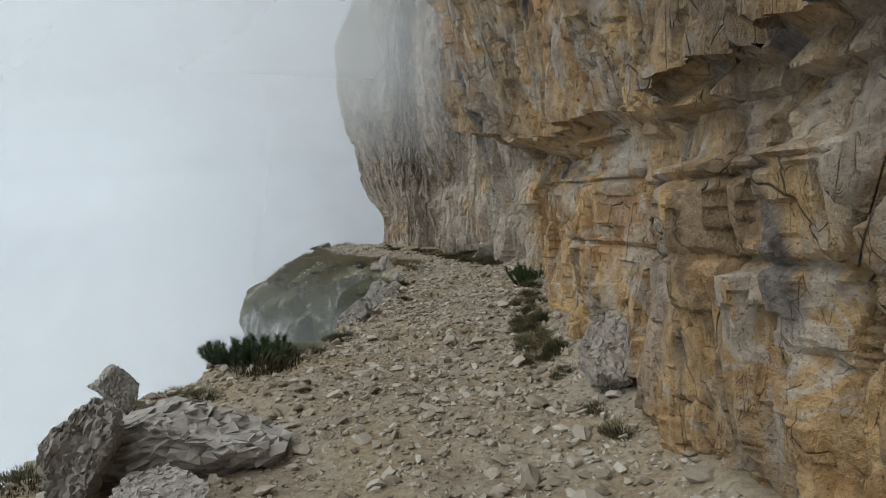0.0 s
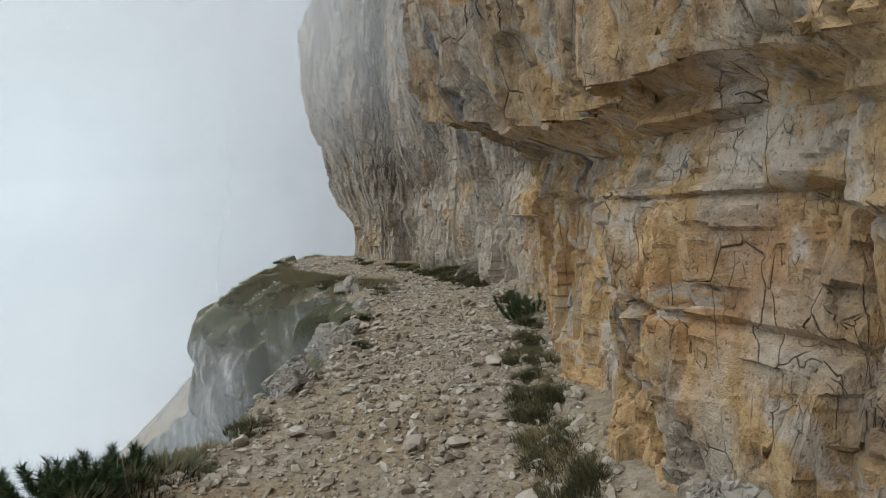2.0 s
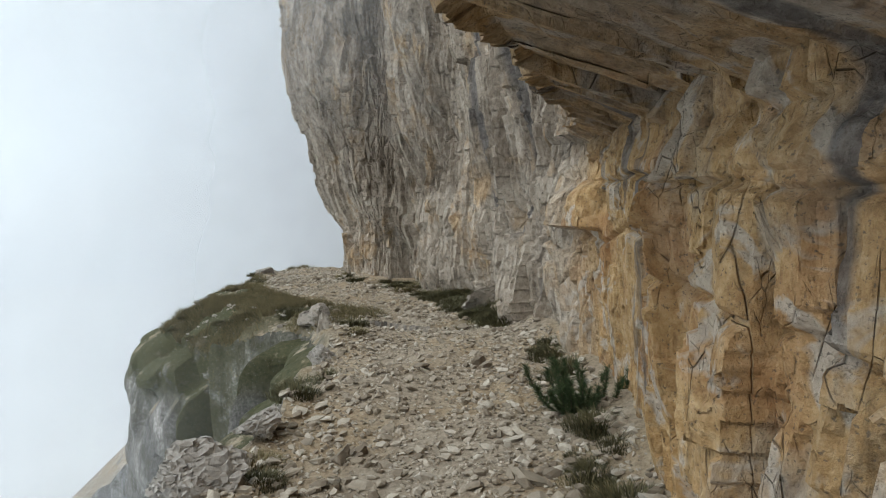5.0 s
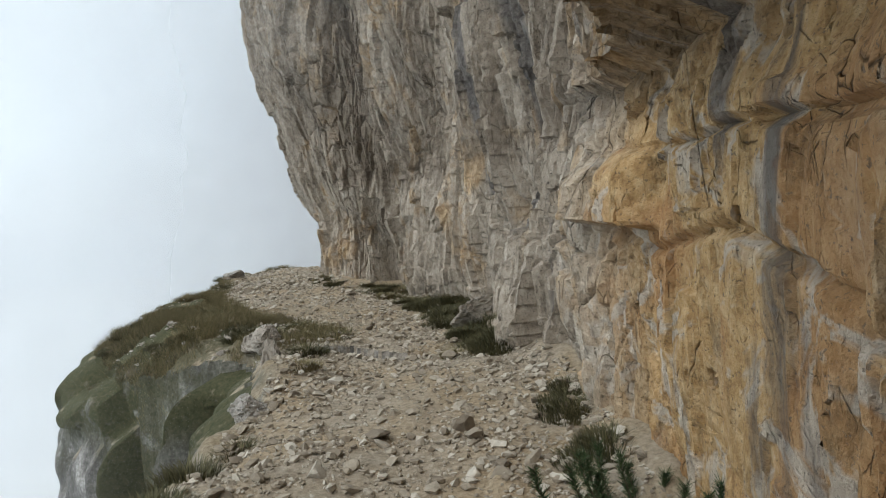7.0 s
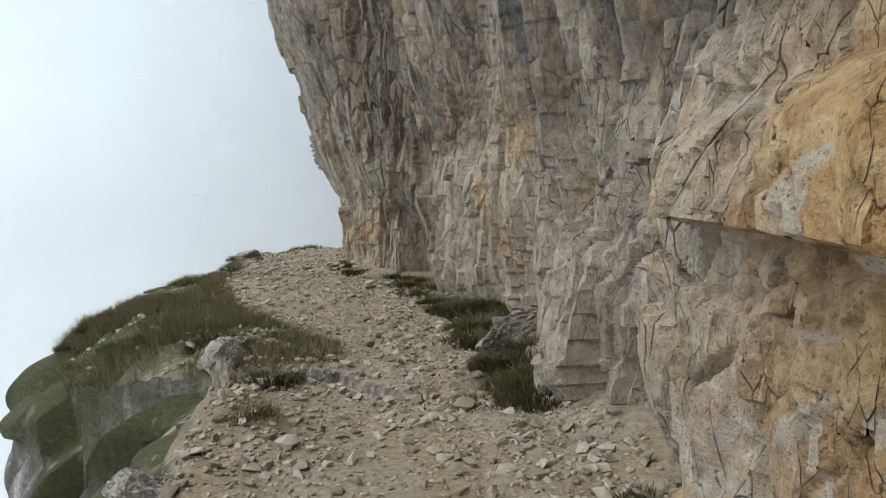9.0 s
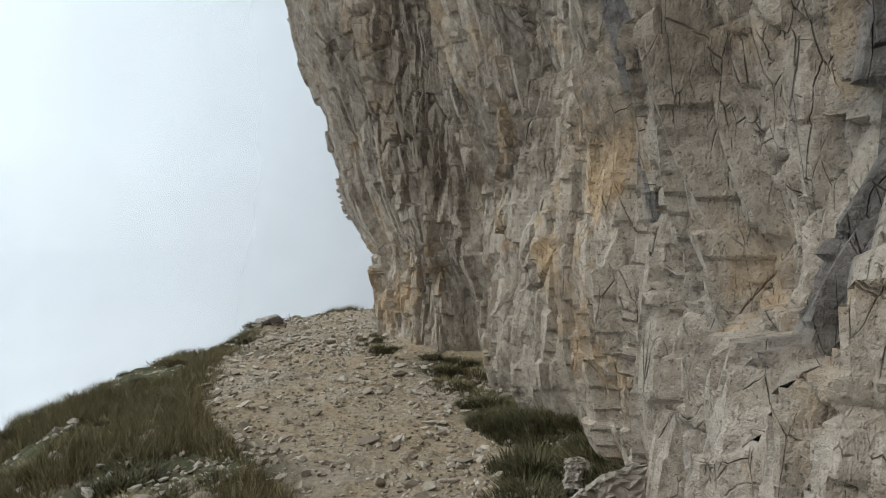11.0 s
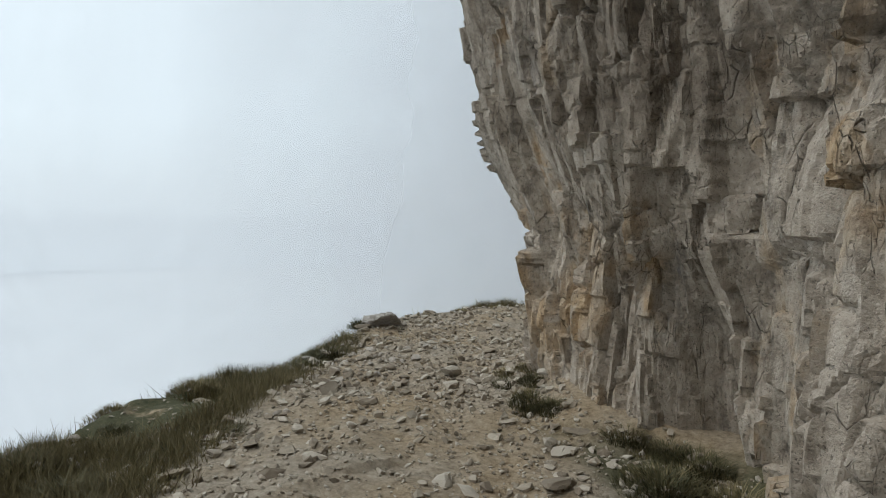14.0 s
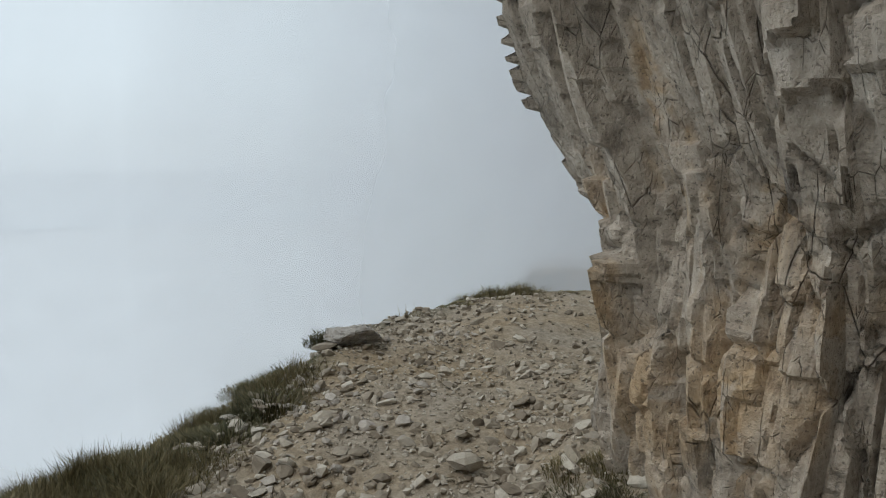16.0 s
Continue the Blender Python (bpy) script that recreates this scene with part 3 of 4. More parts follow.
    relief -= 0.35 * np.exp(-((ss - s[np.argmin(np.hypot(p[:, 0] + 0.35, yy - 20.8))]) / 0.22) ** 2) * smooth01((1.5 - z) / 0.8)
    relief += 0.20 * smooth01((yb - 11.3) / 0.15) * smooth01((13.0 - yb) / 0.2) * smooth01((z - 1.42) / 0.05) * smooth01((1.95 - z) / 0.25)
    for hy, hz in ((5.93, 1.17), (5.2, 0.45), (10.72, 0.87), (10.3, 1.5), (10.75, 1.48), (12.2, 1.2), (9.2, 1.25)):
        relief -= 0.12 * (np.hypot(yb - hy, z - hz) < 0.036)
    # level bedding joints near the roof line
    joint = np.exp(-(((z - (roof - 0.32)) + 0.05 * fbm(ss, z * 0, 151, 2)) / 0.02) ** 2) + np.exp(-(((z - (roof - 0.75)) + 0.15 * fbm(ss * 0.7, z * 0, 152, 2)) / 0.025) ** 2)
    relief -= 0.06 * joint * smooth01((13 - yb) / 2)
    o = o + relief - 0.09
    x = p[None, :, 0] + nrm[None, :, 0] * o + tang[None, :, 0] * 0.05 * f2
    y = p[None, :, 1] + nrm[None, :, 1] * o + tang[None, :, 1] * 0.05 * f2
    zz = z + 0.012 * f2 + under * (0.09 * b1 + 0.05 * c1 + 0.03 * f3)
    ground, _ = ground_height(x[:1], y[:1])
    zz += np.clip(1 - (z + 0.45) / 0.45, 0, 1) * np.minimum(ground - 0.02, 0)
    me = grid_mesh("cliff", np.stack([x, y, zz], -1), flip=False)
    for key, val in (("slab", slab), ("block", block)):
        me.attributes.new(key, "FLOAT", "POINT").data.foreach_set("value", val.reshape(-1).astype(np.float32))
    me.set_sharp_from_angle(angle=radians(12))
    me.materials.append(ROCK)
    ob = new("wall_cliff", me)
    tagged(ob, "ochre and grey limestone cliff with a low overhang above the track", "cliff", kind="structure")
    return ob


# ---------- loose things ----------
def part(name, bm, material, parent, label=""):
    me = bpy.data.meshes.new(name)
    bm.to_mesh(me)
    bm.free()
    me.materials.append(material)
    ob = new(name, me)
    ob.parent = parent
    if label:
        ob["label"] = label
    return ob


def stone_shape(rng, subdiv, flat=0.65):
    """An angular broken stone about one unit across."""
    bm = bmesh.new()
    bmesh.ops.create_icosphere(bm, subdivisions=subdiv, radius=0.5)
    cuts = [(Vector((rng.uniform(-1, 1), rng.uniform(-1, 1), rng.uniform(-1, 1))).normalized(), rng.uniform(0.16, 0.38)) for _ in range(12)]
    sx, sy = rng.uniform(1.0, 1.7), rng.uniform(0.75, 1.2)
    for v in bm.verts:
        for n, lim in cuts:
            over = v.co.dot(n) - lim
            if over > 0:
                v.co -= n * over
        v.co += Vector((rng.uniform(-1, 1), rng.uniform(-1, 1), rng.uniform(-1, 1))) * 0.03
        v.co = Vector((v.co.x * sx, v.co.y * sy, v.co.z * flat))
    return bm


def joined_stones(name, places, material, label, rng, variants=24):
    """Countless stones as one mesh."""
    shapes = []
    for k in range(variants):
        bm = stone_shape(rng, 1 if k % 3 else 2, rng.uniform(0.45, 0.8))
        bm.verts.ensure_lookup_table()
        shapes.append((np.array([v.co[:] for v in bm.verts]), np.array([[v.index for v in f.verts] for f in bm.faces])))
        bm.free()
    small = []
    for k in range(10):
        bm = stone_shape(rng, 1, rng.uniform(0.5, 0.8))
        bmesh.ops.dissolve_limit(bm, angle_limit=radians(25), verts=bm.verts[:], edges=bm.edges[:])
        bmesh.ops.triangulate(bm, faces=bm.faces[:])
        bm.verts.index_update()
        small.append((np.array([v.co[:] for v in bm.verts]), np.array([[v.index for v in f.verts] for f in bm.faces])))
        bm.free()
    vs, fs, n = [], [], 0
    for x, y, z, size in places:
        v, f = rng.choice(shapes) if size > 0.11 else rng.choice(small)
        e = Euler((rng.uniform(-0.4, 0.4), rng.uniform(-0.4, 0.4), rng.uniform(0, 6.3))).to_matrix()
        vs.append((v * size) @ np.array(e).T + (x, y, z + size * 0.12))
        fs.append(f + n)
        n += len(v)
    me = bpy.data.meshes.new(name)
    me.from_pydata(np.concatenate(vs).tolist(), [], np.concatenate(fs).tolist())
    me.shade_flat()
    me.materials.append(material)
    return tagged(new(name, me), label, "gravel", kind="stuff")


def track_places(rng, count, lo, hi, power, y0, y1, sides=0.0):
    """Random places on the track, with sizes; sides pushes them to its borders."""
    n = count * 3
    r = np.random.RandomState(rng.randint(0, 10 ** 6))
    y = y0 + (y1 - y0) * r.rand(n)
    u = r.rand(n)
    left = np.interp(y, [p[1] for p in EDGE if p[1] < 27], [p[0] for p in EDGE if p[1] < 27])
    right = np.interp(y, [p[1] for p in FOOT if p[1] < 22.7], [p[0] for p in FOOT if p[1] < 22.7]) + np.maximum(0, y - 22.6) * 0.3
    left = left + 0.9 * smooth01((y - 16.0) / 1.5) * smooth01((21.8 - y) / 1.5) * (r.rand(n) < 0.8)
    x = left + (right - left) * u
    ruts = np.exp(-((u - 0.45) / 0.16) ** 2)
    dens = 0.5 + 1.2 * fbm(x * 0.9, y * 0.9, 333, 3)
    keep = r.rand(n) > sides * ruts * 1.0 + 0.35 - 0.55 * dens + 0.02 * smooth01((y - 13.0) / 3.0)
    x, y = x[keep][:count], y[keep][:count]
    size = lo + (hi - lo) * r.rand(len(x)) ** (power + 0.9 * smooth01((y - 13.0) / 3.0))
    z, _ = ground_height(x, y)
    return list(zip(x, y, z, size))


def shoulder_places(rng, count):
    """Stones lying in the turf between the track and the precipice."""
    r = np.random.RandomState(rng.randint(0, 10 ** 6))
    y = r.uniform(15.6, 25.5, count)
    x = np.interp(y, [p[1] for p in EDGE if p[1] < 27], [p[0] for p in EDGE if p[1] < 27]) + r.uniform(-1.0, 1.2, count)
    keep = fbm(x * 1.1, y * 1.1, 611, 3) > -0.08
    x, y = x[keep], y[keep]
    z, _ = ground_height(x, y)
    ok = z > -1.5
    return list(zip(x[ok], y[ok], z[ok], 0.03 + 0.10 * r.rand(int(ok.sum())) ** 2.5))


def loose_stones(rng):
    meshes = []
    for k in range(14):
        bm = stone_shape(rng, 2, rng.uniform(0.45, 0.8))
        me = bpy.data.meshes.new("stone")
        bm.to_mesh(me)
        bm.free()
        me.materials.append(STONE)
        meshes.append(me)
    for x, y, z, size in track_places(rng, 230, 0.09, 0.24, 2.2, 2.2, 23.5, 0.75):
        ob = new("stone", rng.choice(meshes))
        ob.matrix_basis = pose(x, y, z + size * 0.1, rng.uniform(-15, 15), rng.uniform(-15, 15), rng.uniform(0, 360)) @ Matrix.Diagonal((size, size, size, 1))
        tagged(ob, "angular pale limestone stone lying on the track", "stone", "loose stones on the track")


def boulder(name, x, y, size, turn, material, label, sink=0.2, stretch=(1, 1, 1), seed=0):
    rng = random.Random(seed)
    bm = stone_shape(rng, 5, 0.85)
    for v in bm.verts:
        n = v.co.normalized()
        v.co += n * (0.08 * noise.noise(v.co * 2.5 + Vector((seed, 0, 0))) + 0.035 * noise.noise(v.co * 6 + Vector((0, seed, 0))) + 0.012 * noise.noise(v.co * 19))
    me = bpy.data.meshes.new(name)
    bm.to_mesh(me)
    bm.free()
    me.materials.append(material)
    ob = new(name, me)
    z, _ = ground_height(np.array([x]), np.array([y]))
    ob.matrix_basis = pose(x, y, float(z[0]) + size * stretch[2] * (0.42 - sink), 0, 0, turn) @ Matrix.Diagonal((size * stretch[0], size * stretch[1], size * stretch[2], 1))
    return tagged(ob, label, "boulder")


def tuft_mesh(name, rng, blades, spread, height, material):
    """A clump of arching grass blades."""
    vs, fs = [], []
    for _ in range(blades):
        a, r = rng.uniform(0, 6.283), spread * math.sqrt(rng.random())
        bx, by = r * math.cos(a), r * math.sin(a)
        h = height * rng.uniform(0.25, 1.0) ** 1.3 * (1.15 - 0.75 * r / spread)
        out = rng.uniform(0.15, 0.85) * h
        b_ = a + rng.uniform(-0.9, 0.9)
        ox, oy = math.cos(b_), math.sin(b_)
        wd = rng.uniform(0.0016, 0.0034)
        n = len(vs)
        for t, k in ((0, 1.0), (0.5, 0.8), (1.0, 0.0)):
            px, py, pz = bx + ox * out * t * t, by + oy * out * t * t, h * (t - 0.25 * t * t)
            if k:
                vs += [(px - oy * wd * k, py + ox * wd * k, pz), (px + oy * wd * k, py - ox * wd * k, pz)]
            else:
                vs.append((px, py, pz))
        fs += [(n, n + 1, n + 3, n + 2), (n + 2, n + 3, n + 4)]
    me = bpy.data.meshes.new(name)
    me.from_pydata(vs, [], fs)
    me.materials.append(material)
    return me


def grass(rng):
    green = [tuft_mesh("grass_tuft", rng, 900, 0.17, 0.19, GRASS) for _ in range(4)]
    olive = [tuft_mesh("grass_tuft", rng, 800, 0.17, 0.16, DRYGRASS) for _ in range(3)]

    def put(x, y, size, dry, label):
        z, _ = ground_height(np.array([x]), np.array([y]))
        ob = new("grass_tuft", rng.choice(olive if dry else green))
        ob.matrix_basis = pose(x, y, float(z[0]) - 0.02, 0, 0, rng.uniform(0, 360)) @ Matrix.Diagonal((size, size, size * rng.uniform(0.6, 0.95), 1))
        tagged(ob, label, "grass tuft", "grass tufts beside the track")

    def band(y0, y1, line, off, jitter, count, lo, hi, dry, label):
        for _ in range(count):
            y = rng.uniform(y0, y1)
            x = float(np.interp(y, [p[1] for p in line if p[1] < 22.5], [p[0] for p in line if p[1] < 22.5]))
            put(x + off + rng.uniform(-jitter, jitter), y, rng.uniform(lo, hi), rng.random() < dry, label)

    foot_label = "dark green grass tuft at the foot of the cliff"
    rim_label = "olive grass tuft on the stony rim of the track"
    band(5.4, 9.8, FOOT, -0.24, 0.13, 56, 0.7, 1.2, 0.2, foot_label)
    band(3.4, 6.0, FOOT, -0.15, 0.10, 8, 0.6, 1.1, 0.4, foot_label)
    band(9.8, 13.2, FOOT, -0.18, 0.10, 14, 0.8, 1.4, 0.2, foot_label)
    band(14.6, 18.6, FOOT, -0.36, 0.32, 62, 0.9, 1.9, 0.2, foot_label)
    band(18.6, 20.6, FOOT, -0.40, 0.28, 26, 0.8, 1.5, 0.25, foot_label)
    band(20.6, 21.8, FOOT, -0.25, 0.15, 16, 0.6, 1.1, 0.4, foot_label)
    for x, y, s in ((-1.6, 5.5, 1.5), (-1.5, 5.8, 1.7), (-1.35, 6.0, 1.5), (-1.45, 6.2, 1.6), (-1.7, 5.75, 1.4), (-1.9, 4.9, 1.0), (-2.1, 5.1, 1.1), (-2.2, 4.4, 1.0), (-1.35, 6.6, 1.3), (-1.15, 7.0, 1.1), (-0.95, 8.3, 1.0),
                    (-1.15, 8.8, 1.5), (-0.75, 9.9, 1.2), (-0.62, 9.6, 0.9), (-0.8, 11.3, 1.3), (-0.9, 12.0, 1.4), (-0.75, 12.5, 1.1), (-0.72, 14.4, 1.2),
                    (-0.85, 15.2, 1.5), (-0.95, 15.9, 1.4), (-2.3, 3.9, 1.0), (-2.2, 3.3, 1.1)):
        put(x, y, s, rng.random() < 0.4, rim_label)
    for _ in range(92):
        y = rng.uniform(15.6, 23.5)
        x0 = float(np.interp(y, [p[1] for p in EDGE if p[1] < 25], [p[0] for p in EDGE if p[1] < 25]))
        put(x0 + rng.uniform(-1.2, float(np.interp(y, [19, 21.5], [1.35, 0.35]))), y, rng.uniform(0.7, 1.5), rng.random() < 0.4, "olive grass tuft on the turf shoulder below the track")
    # sparse tufts on the brow ahead
    for _ in range(16):
        t = rng.random()
        put(-4.6 + 1.5 * t + rng.uniform(-0.2, 0.2), 25.2 + 1.7 * t + rng.uniform(-0.3, 0.3), rng.uniform(0.4, 0.8), True, "dry grass tuft on the brow of the track")


def turf(count, seed):
    """Short grass all over the shoulder, as one mesh."""
    r = np.random.RandomState(seed)
    y = r.uniform(15.3, 26.5, count * 4)
    x0 = np.interp(y, [p[1] for p in EDGE if p[1] < 27], [p[0] for p in EDGE if p[1] < 27])
    x = x0 + r.uniform(-2.0, 1.6, count * 4)
    _, t = ground_height(x, y)
    dens = smooth01((fbm(x * 1.2, y * 1.2, 77, 3) + 0.2) / 0.3)
    keep = r.rand(count * 4) < t * dens
    x, y = x[keep][:count], y[keep][:count]
    z, _ = ground_height(x, y)
    n = len(x)
    a, h, w = r.uniform(0, 6.283, n), r.uniform(0.04, 0.15, n), r.uniform(0.002, 0.004, n)
    lx, ly = r.normal(0, 0.5, n) * h, r.normal(0, 0.5, n) * h
    dx, dy = np.cos(a) * w, np.sin(a) * w
    v = np.stack([np.stack([x - dx, y - dy, z - 0.01], 1), np.stack([x + dx, y + dy, z - 0.01], 1), np.stack([x + lx, y + ly, z + h], 1)], 1).reshape(-1, 3)
    me = bpy.data.meshes.new("turf")
    me.from_pydata(v.tolist(), [], np.arange(3 * n).reshape(n, 3).tolist())
    me.materials.append(DRYGRASS)
    return tagged(new("turf", me), "short olive alpine grass on the stony shoulder", "grass", kind="stuff")


def dwarf_pine(x, y, height, seed, lean):
    rng = random.Random(seed)
    z, _ = ground_height(np.array([x]), np.array([y]))
    root = new("dwarf_pine")
    root.matrix_basis = pose(x, y, float(z[0]) - 0.03)
    tagged(root, "small dark green dwarf pine shrub on rubble", "shrub")
    wood, needle = bmesh.new(), bmesh.new()
    for _ in range(34):
        a, r = rng.uniform(0, 6.283), height * 0.7 * math.sqrt(rng.random())
        base = Vector((r * math.cos(a) + lean * 0.3, r * math.sin(a) * 0.7, 0.0))
        out = a + rng.uniform(-0.7, 0.7)
        reach, rise = height * rng.uniform(0.3, 0.7), height * rng.uniform(0.5, 1.0) * (1.15 - 0.6 * r / height)
        prev = base.copy()
        for k in range(1, 7):
            t = k / 6
            p = base + Vector((math.cos(out) * reach * math.sin(t * 1.5), math.sin(out) * reach * math.sin(t * 1.5), rise * t ** 1.3))
            d = p - prev
            m = Matrix.Translation((p + prev) / 2) @ d.to_track_quat("Z", "Y").to_matrix().to_4x4()
            bmesh.ops.create_cone(wood, segments=5, radius1=0.006 * (1.15 - t), radius2=0.006 * (1.0 - t) + 0.0015, depth=d.length, matrix=m)
            for _n in range(80):
                q = prev.lerp(p, rng.random())
                w = Vector((rng.uniform(-1, 1), rng.uniform(-1, 1), rng.uniform(-0.4, 0.6))).normalized() * rng.uniform(0.028, 0.06) + d.normalized() * 0.03
                side = w.cross(Vector((rng.uniform(-1, 1), rng.uniform(-1, 1), 0.3))).normalized() * 0.0021
                needle.faces.new([needle.verts.new(q - side), needle.verts.new(q + side), needle.verts.new(q + w)])
            prev = p
    tagged(part("branches", wood, BARK, root, "brown woody branches"), kind="stuff")
    part("needles", needle, NEEDLE, root)
    return root


def marker_block(x, y):
    """The pale block in the rim that carries the red waymark."""
    ob = boulder("marker_stone", x, y, 1.35, 28, WHITESTONE, "pale limestone block with a faded red paint mark on the rim", 0.12, (0.42, 0.34, 0.95), 5)
    ob.location.z = -0.22
    bm = bmesh.new()
    bmesh.ops.create_grid(bm, x_segments=5, y_segments=12, size=0.5)
    rng = random.Random(4)
    front = [v.co for v in ob.data.vertices if v.co.y < 0]
    for v in bm.verts:
        px, pz = 0.14 * v.co.x + 0.01 * rng.uniform(-1, 1) + 0.08, 0.30 * v.co.y + 0.01 * rng.uniform(-1, 1) + 0.05
        near = sorted(front, key=lambda c: (c.x - px) ** 2 + (c.z - pz) ** 2)[:4]
        v.co = Vector((px, min(c.y for c in near) - 0.012, pz))
    part("painted_mark", bm, REDPAINT, ob, "faded red paint stroke")
    return ob


def mist(name, y, x0, x1, z0, z1, material, bow):
    """A thin bank of drifting mist standing in the air."""
    xs, zs = np.linspace(x0, x1, 24), np.linspace(z0, z1, 12)
    gx, gz = np.meshgrid(xs, zs)
    gy = y + bow * (np.sin(gx * 0.5) + fbm(gx * 0.4, gz * 0.4, 5, 2))
    me = grid_mesh(name, np.stack([gx, gy, gz], -1))
    me.materials.append(material)
    ob = new(name, me)
    ob.visible_shadow = False
    return tagged(ob, "thin pale mist drifting past the cliff", "mist", kind="stuff")


def cloud_sea():
    r = np.r_[0, 10, 20, 35, 60, 100, 180, 320, 600, 1200, 2500]
    a = np.linspace(0, 2 * math.pi, 49)
    gr, ga = np.meshgrid(r, a)
    x, y = gr * np.cos(ga) - 10, gr * np.sin(ga) + 15
    z = -16 + 1.5 * fbm(x * 0.05, y * 0.05, 7, 3)
    m, nt, b = make_mat("white_cloud", 1.0)
    b.inputs["Specular IOR Level"].default_value = 0.0
    puff = node_noise(nt, node_coord(nt), 0.08, 4, 0.5)
    nt.links.new(node_ramp(nt, puff, ((0.3, (0.60, 0.62, 0.64)), (0.7, (0.68, 0.70, 0.72)))), b.inputs["Base Color"])
    me = grid_mesh("cloud", np.stack([x, y, z], -1))
    me.materials.append(m)
    return tagged(new("backdrop", me), "white sea of cloud filling the valley below", "cloud", kind="structure")


# ---------- build ----------
rng = random.Random(7)
ground = build_ground()
cliff = build_cliff()
build_flank()
cloud_sea()
boulder("boulder", -1.66, 3.5, 1.08, 35, BOULDER, "grey weathered boulder on the rim of the drop", 0.25, (0.9, 0.8, 0.8), 11)
boulder("boulder", -1.86, 3.12, 0.56, 80, BOULDER, "upright grey boulder on the rim of the drop", 0.1, (0.7, 0.7, 1.4), 12)
boulder("boulder", -2.28, 4.4, 0.40, 10, BOULDER, "small pointed grey boulder among grass", 0.1, (0.7, 0.7, 1.3), 13)
marker_block(-1.12, 15.2)
boulder("boulder", -1.3, 15.5, 0.42, 60, WHITESTONE, "pale limestone boulder beside the painted block", 0.2, (0.8, 0.9, 1.0), 15)
boulder("boulder", -0.95, 9.45, 0.56, 20, BOULDER, "grey boulder on the rim of the drop", 0.15, (0.8, 0.8, 1.0), 16)
boulder("boulder", -1.05, 8.0, 0.62, 75, BOULDER, "grey boulder on the rim of the drop", 0.15, (0.9, 0.7, 0.9), 17)
boulder("boulder", 1.02, 4.3, 0.62, 40, WHITESTONE, "pale limestone boulder leaning against the cliff foot", 0.1, (0.7, 0.8, 1.2), 18)
boulder("boulder", 1.05, 16.0, 0.70, 40, WHITESTONE, "pale limestone boulder at the cliff foot", 0.15, (1.0, 0.8, 0.9), 19)
boulder("boulder", -1.45, 3.05, 0.50, 15, BOULDER, "broken grey boulder on the rim of the drop", 0.2, (1.0, 0.8, 0.8), 21)
boulder("boulder", -2.0, 3.9, 0.48, 120, BOULDER, "grey lichened boulder on the rim of the drop", 0.2, (0.9, 0.9, 0.8), 22)
boulder("boulder", -0.95, 7.6, 0.40, 40, BOULDER, "grey boulder on the rim of the drop", 0.2, (1.0, 0.7, 0.8), 23)
boulder("boulder", -0.85, 10.4, 0.45, 70, BOULDER, "grey boulder on the rim of the drop", 0.2, (1.0, 0.8, 0.8), 24)
boulder("boulder", -0.95, 13.4, 0.55, 10, BOULDER, "pale grey boulder on the rim of the drop", 0.25, (0.7, 1.2, 0.8), 25)
boulder("boulder", -1.55, 15.8, 0.45, 100, WHITESTONE, "pale limestone boulder in the rim wall", 0.35, (0.8, 0.8, 1.0), 26)
boulder("boulder", 0.95, 17.0, 0.50, 60, WHITESTONE, "pale limestone boulder among grass at the cliff foot", 0.2, (1.0, 0.8, 0.7), 27)
boulder("boulder", 1.15, 16.4, 0.42, 20, WHITESTONE, "pale limestone boulder among grass at the cliff foot", 0.2, (1.0, 0.9, 0.7), 28)
boulder("boulder", -4.2, 23.2, 0.42, 10, BOULDER, "grey boulder on the brow of the track", 0.25, (1.1, 0.8, 0.8), 20)
dwarf_pine(-1.75, 5.7, 0.27, 3, -0.2)
dwarf_pine(-1.6, 6.0, 0.25, 4, -0.3)
dwarf_pine(1.56, 10.85, 0.42, 5, -0.1)
grass(rng)
turf(150000, 3)
loose_stones(rng)
joined_stones("rubble", track_places(rng, 9500, 0.04, 0.13, 2.2, 1.2, 27, 0.5), STONE, "pale broken limestone rubble strewn over the track", rng)
joined_stones("scree", shoulder_places(rng, 1500), WHITESTONE, "pale limestone scree lying in the shoulder turf", rng)
joined_stones("gravel", track_places(rng, 26000, 0.018, 0.05, 1.3, 1.0, 24, 0.15), STONE, "fine pale limestone gravel on the track", rng)
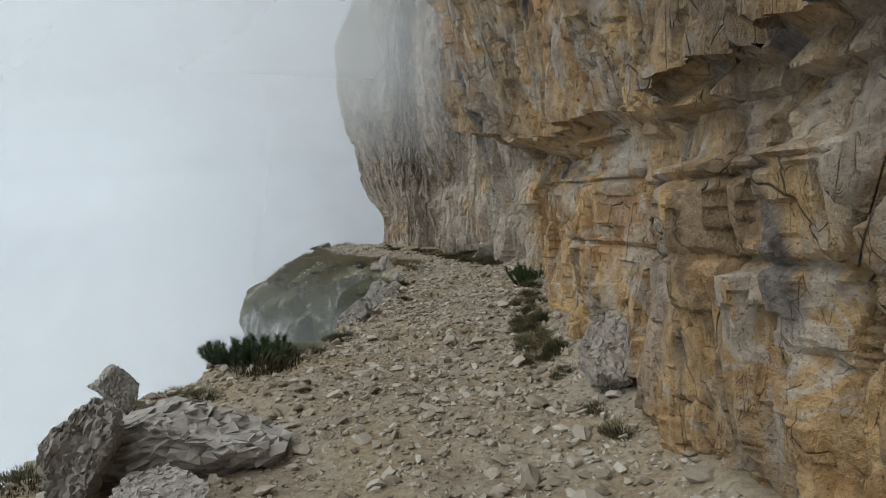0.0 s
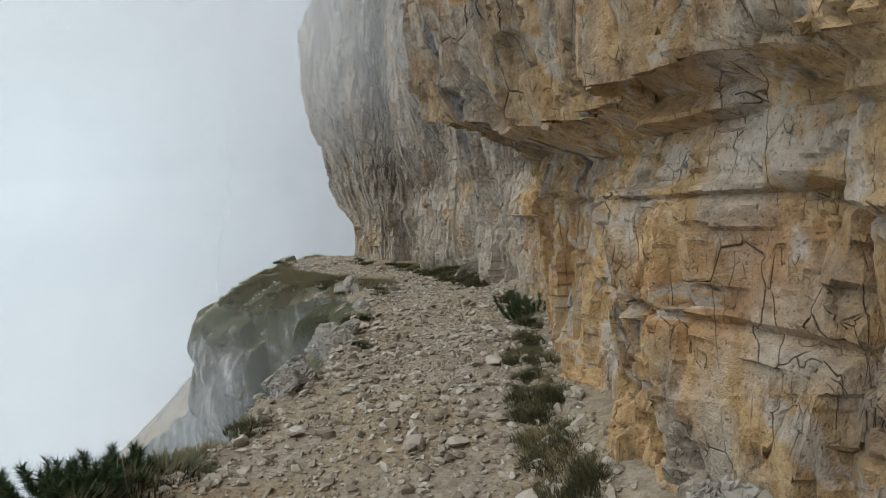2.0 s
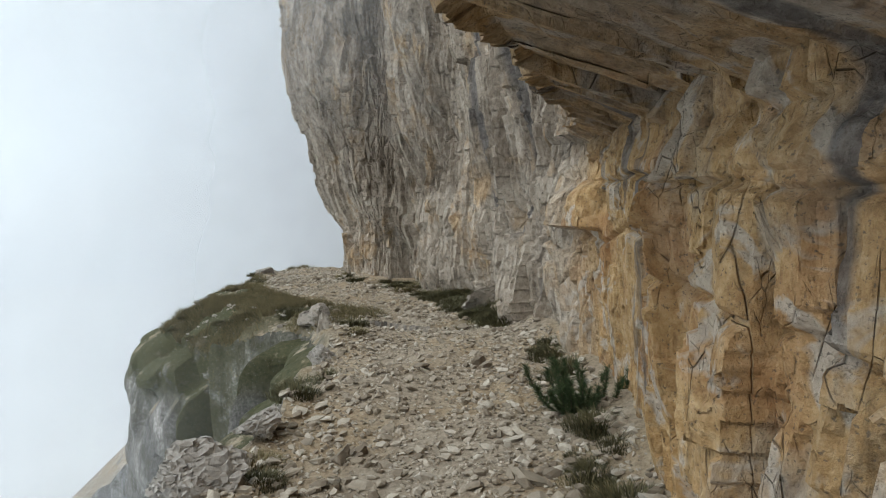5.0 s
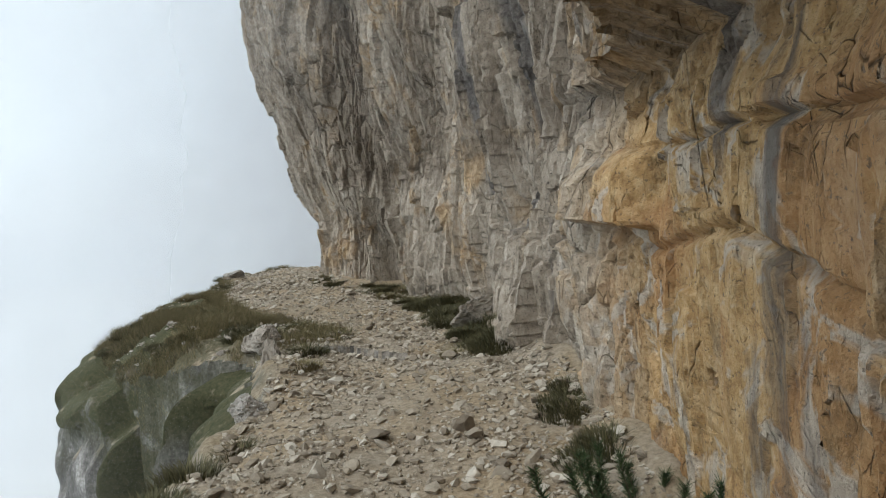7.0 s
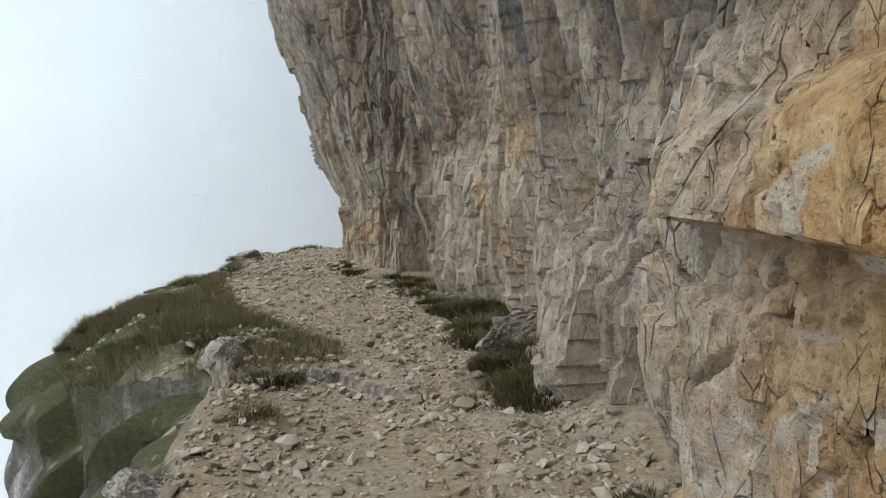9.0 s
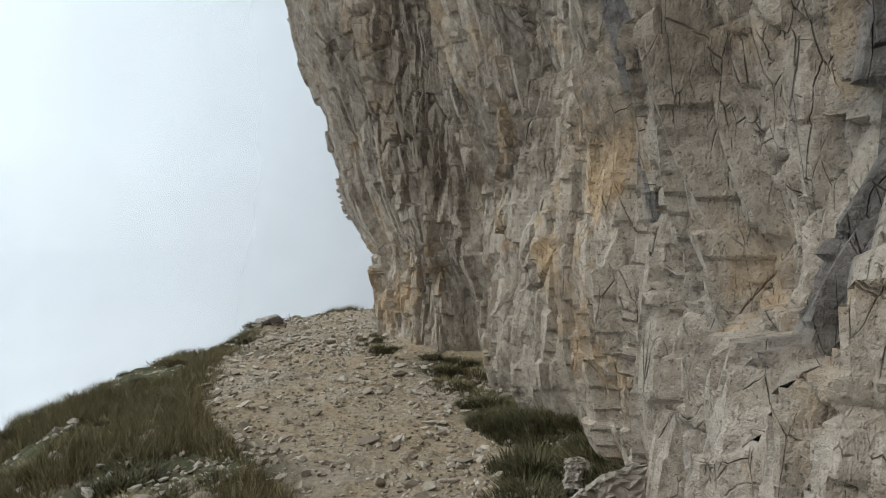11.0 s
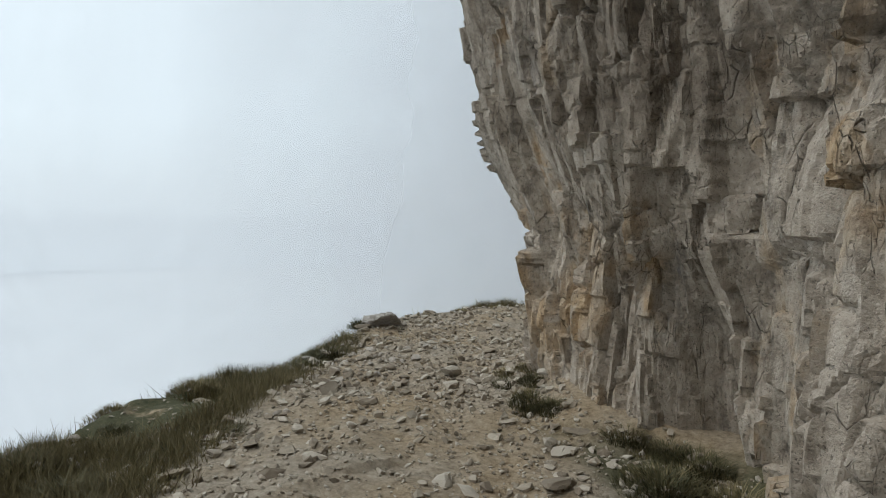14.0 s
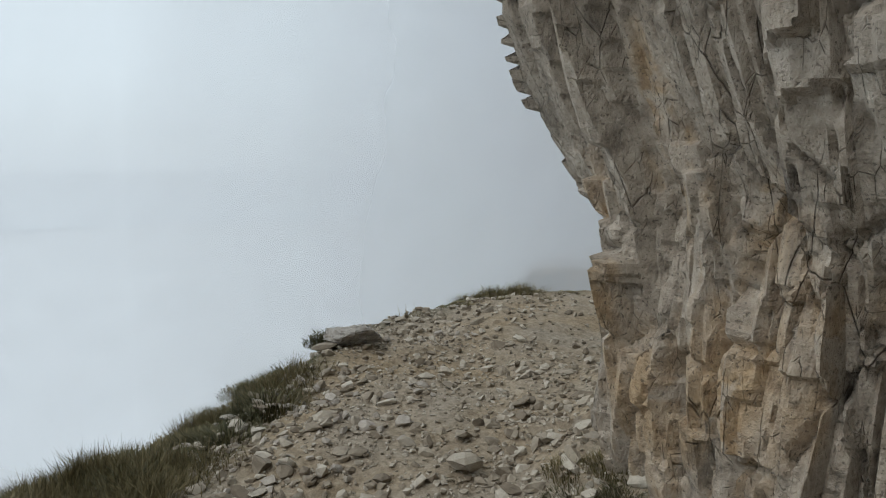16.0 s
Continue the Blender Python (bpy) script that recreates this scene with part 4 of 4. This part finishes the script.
for yy, thick in ((4.2, 0.30), (7.5, 0.30), (11.0, 0.26), (15.0, 0.16)):
    veil = mist_material("high_mist", thick, 1.5 + 0.06 * yy, 1.5 + 0.21 * yy, (-0.09 * yy, 0.05 * yy), 0.35)
    mist("mist", yy, -16, 0.05 * yy, 1.5 + 0.06 * yy, 16, veil, 0.2)
for yy, thick in ((8.5, 0.17), (11.0, 0.15), (13.4, 0.08)):
    veil = mist_material("low_mist", thick, 1.2, -1.8, (-0.18 * yy - 0.4, -0.09 * yy), 0.4)
    mist("mist", yy, -16, -0.09 * yy, -14, 1.45, veil, 0.1)
FAR_MIST = mist_material("far_mist", 0.66, 26.0, 6.0, (-4.5, -15.0), 0.12, (0.62, 0.63, 0.65))
for yy in (30, 36):
    mist("mist", yy, -40, 8, -15, 26, FAR_MIST, 0.4)
mist("mist", 40, -260, 80, -15.5, 70, mist_material("valley_mist", 0.85, 60.0, 10.0, (60, 500), 0.05), 0.0)


def hillside():
    """The next flank of the mountain, a grey mass deep in the mist."""
    gx, gv = np.meshgrid(np.linspace(-10, 30, 90), np.linspace(0, 1, 60))
    crest = -17 + 46 * smooth01((gx + 9) / 26) + 1.6 * fbm(gx * 0.3, gx * 0, 503, 3)
    gz = -17 + gv * (crest + 17)
    gy = 43 + 0.55 * (gz + 17) + 3.0 * fbm(gx * 0.25, gz * 0.12, 501, 4)
    me = grid_mesh("hillside", np.stack([gx, gy, gz], -1))
    me.attributes.new("turf", "FLOAT", "POINT").data.foreach_set("value", (0.8 * smooth01(fbm(gx * 0.4, gz * 0.4, 507, 3) * 4)).reshape(-1).astype(np.float32))
    me.materials.append(GROUND)
    return tagged(new("backdrop_hillside", me), "grey mountain flank deep in the mist", "hillside", kind="structure")


hillside()


def haze_ring():
    """Distant haze round the horizon, over the cloud."""
    a = np.linspace(0, 2 * math.pi, 65)
    h = np.linspace(-16, 70, 12)
    ga, gh = np.meshgrid(a, h)
    me = grid_mesh("haze", np.stack([220 * np.cos(ga), 220 * np.sin(ga) + 15, gh], -1))
    me.materials.append(mist_material("horizon_haze", 1.0, 28.0, -8.0, (-1, 1000), 0.01))
    return tagged(new("backdrop_haze", me), "pale distant haze round the horizon", "haze", kind="structure")


haze_ring()
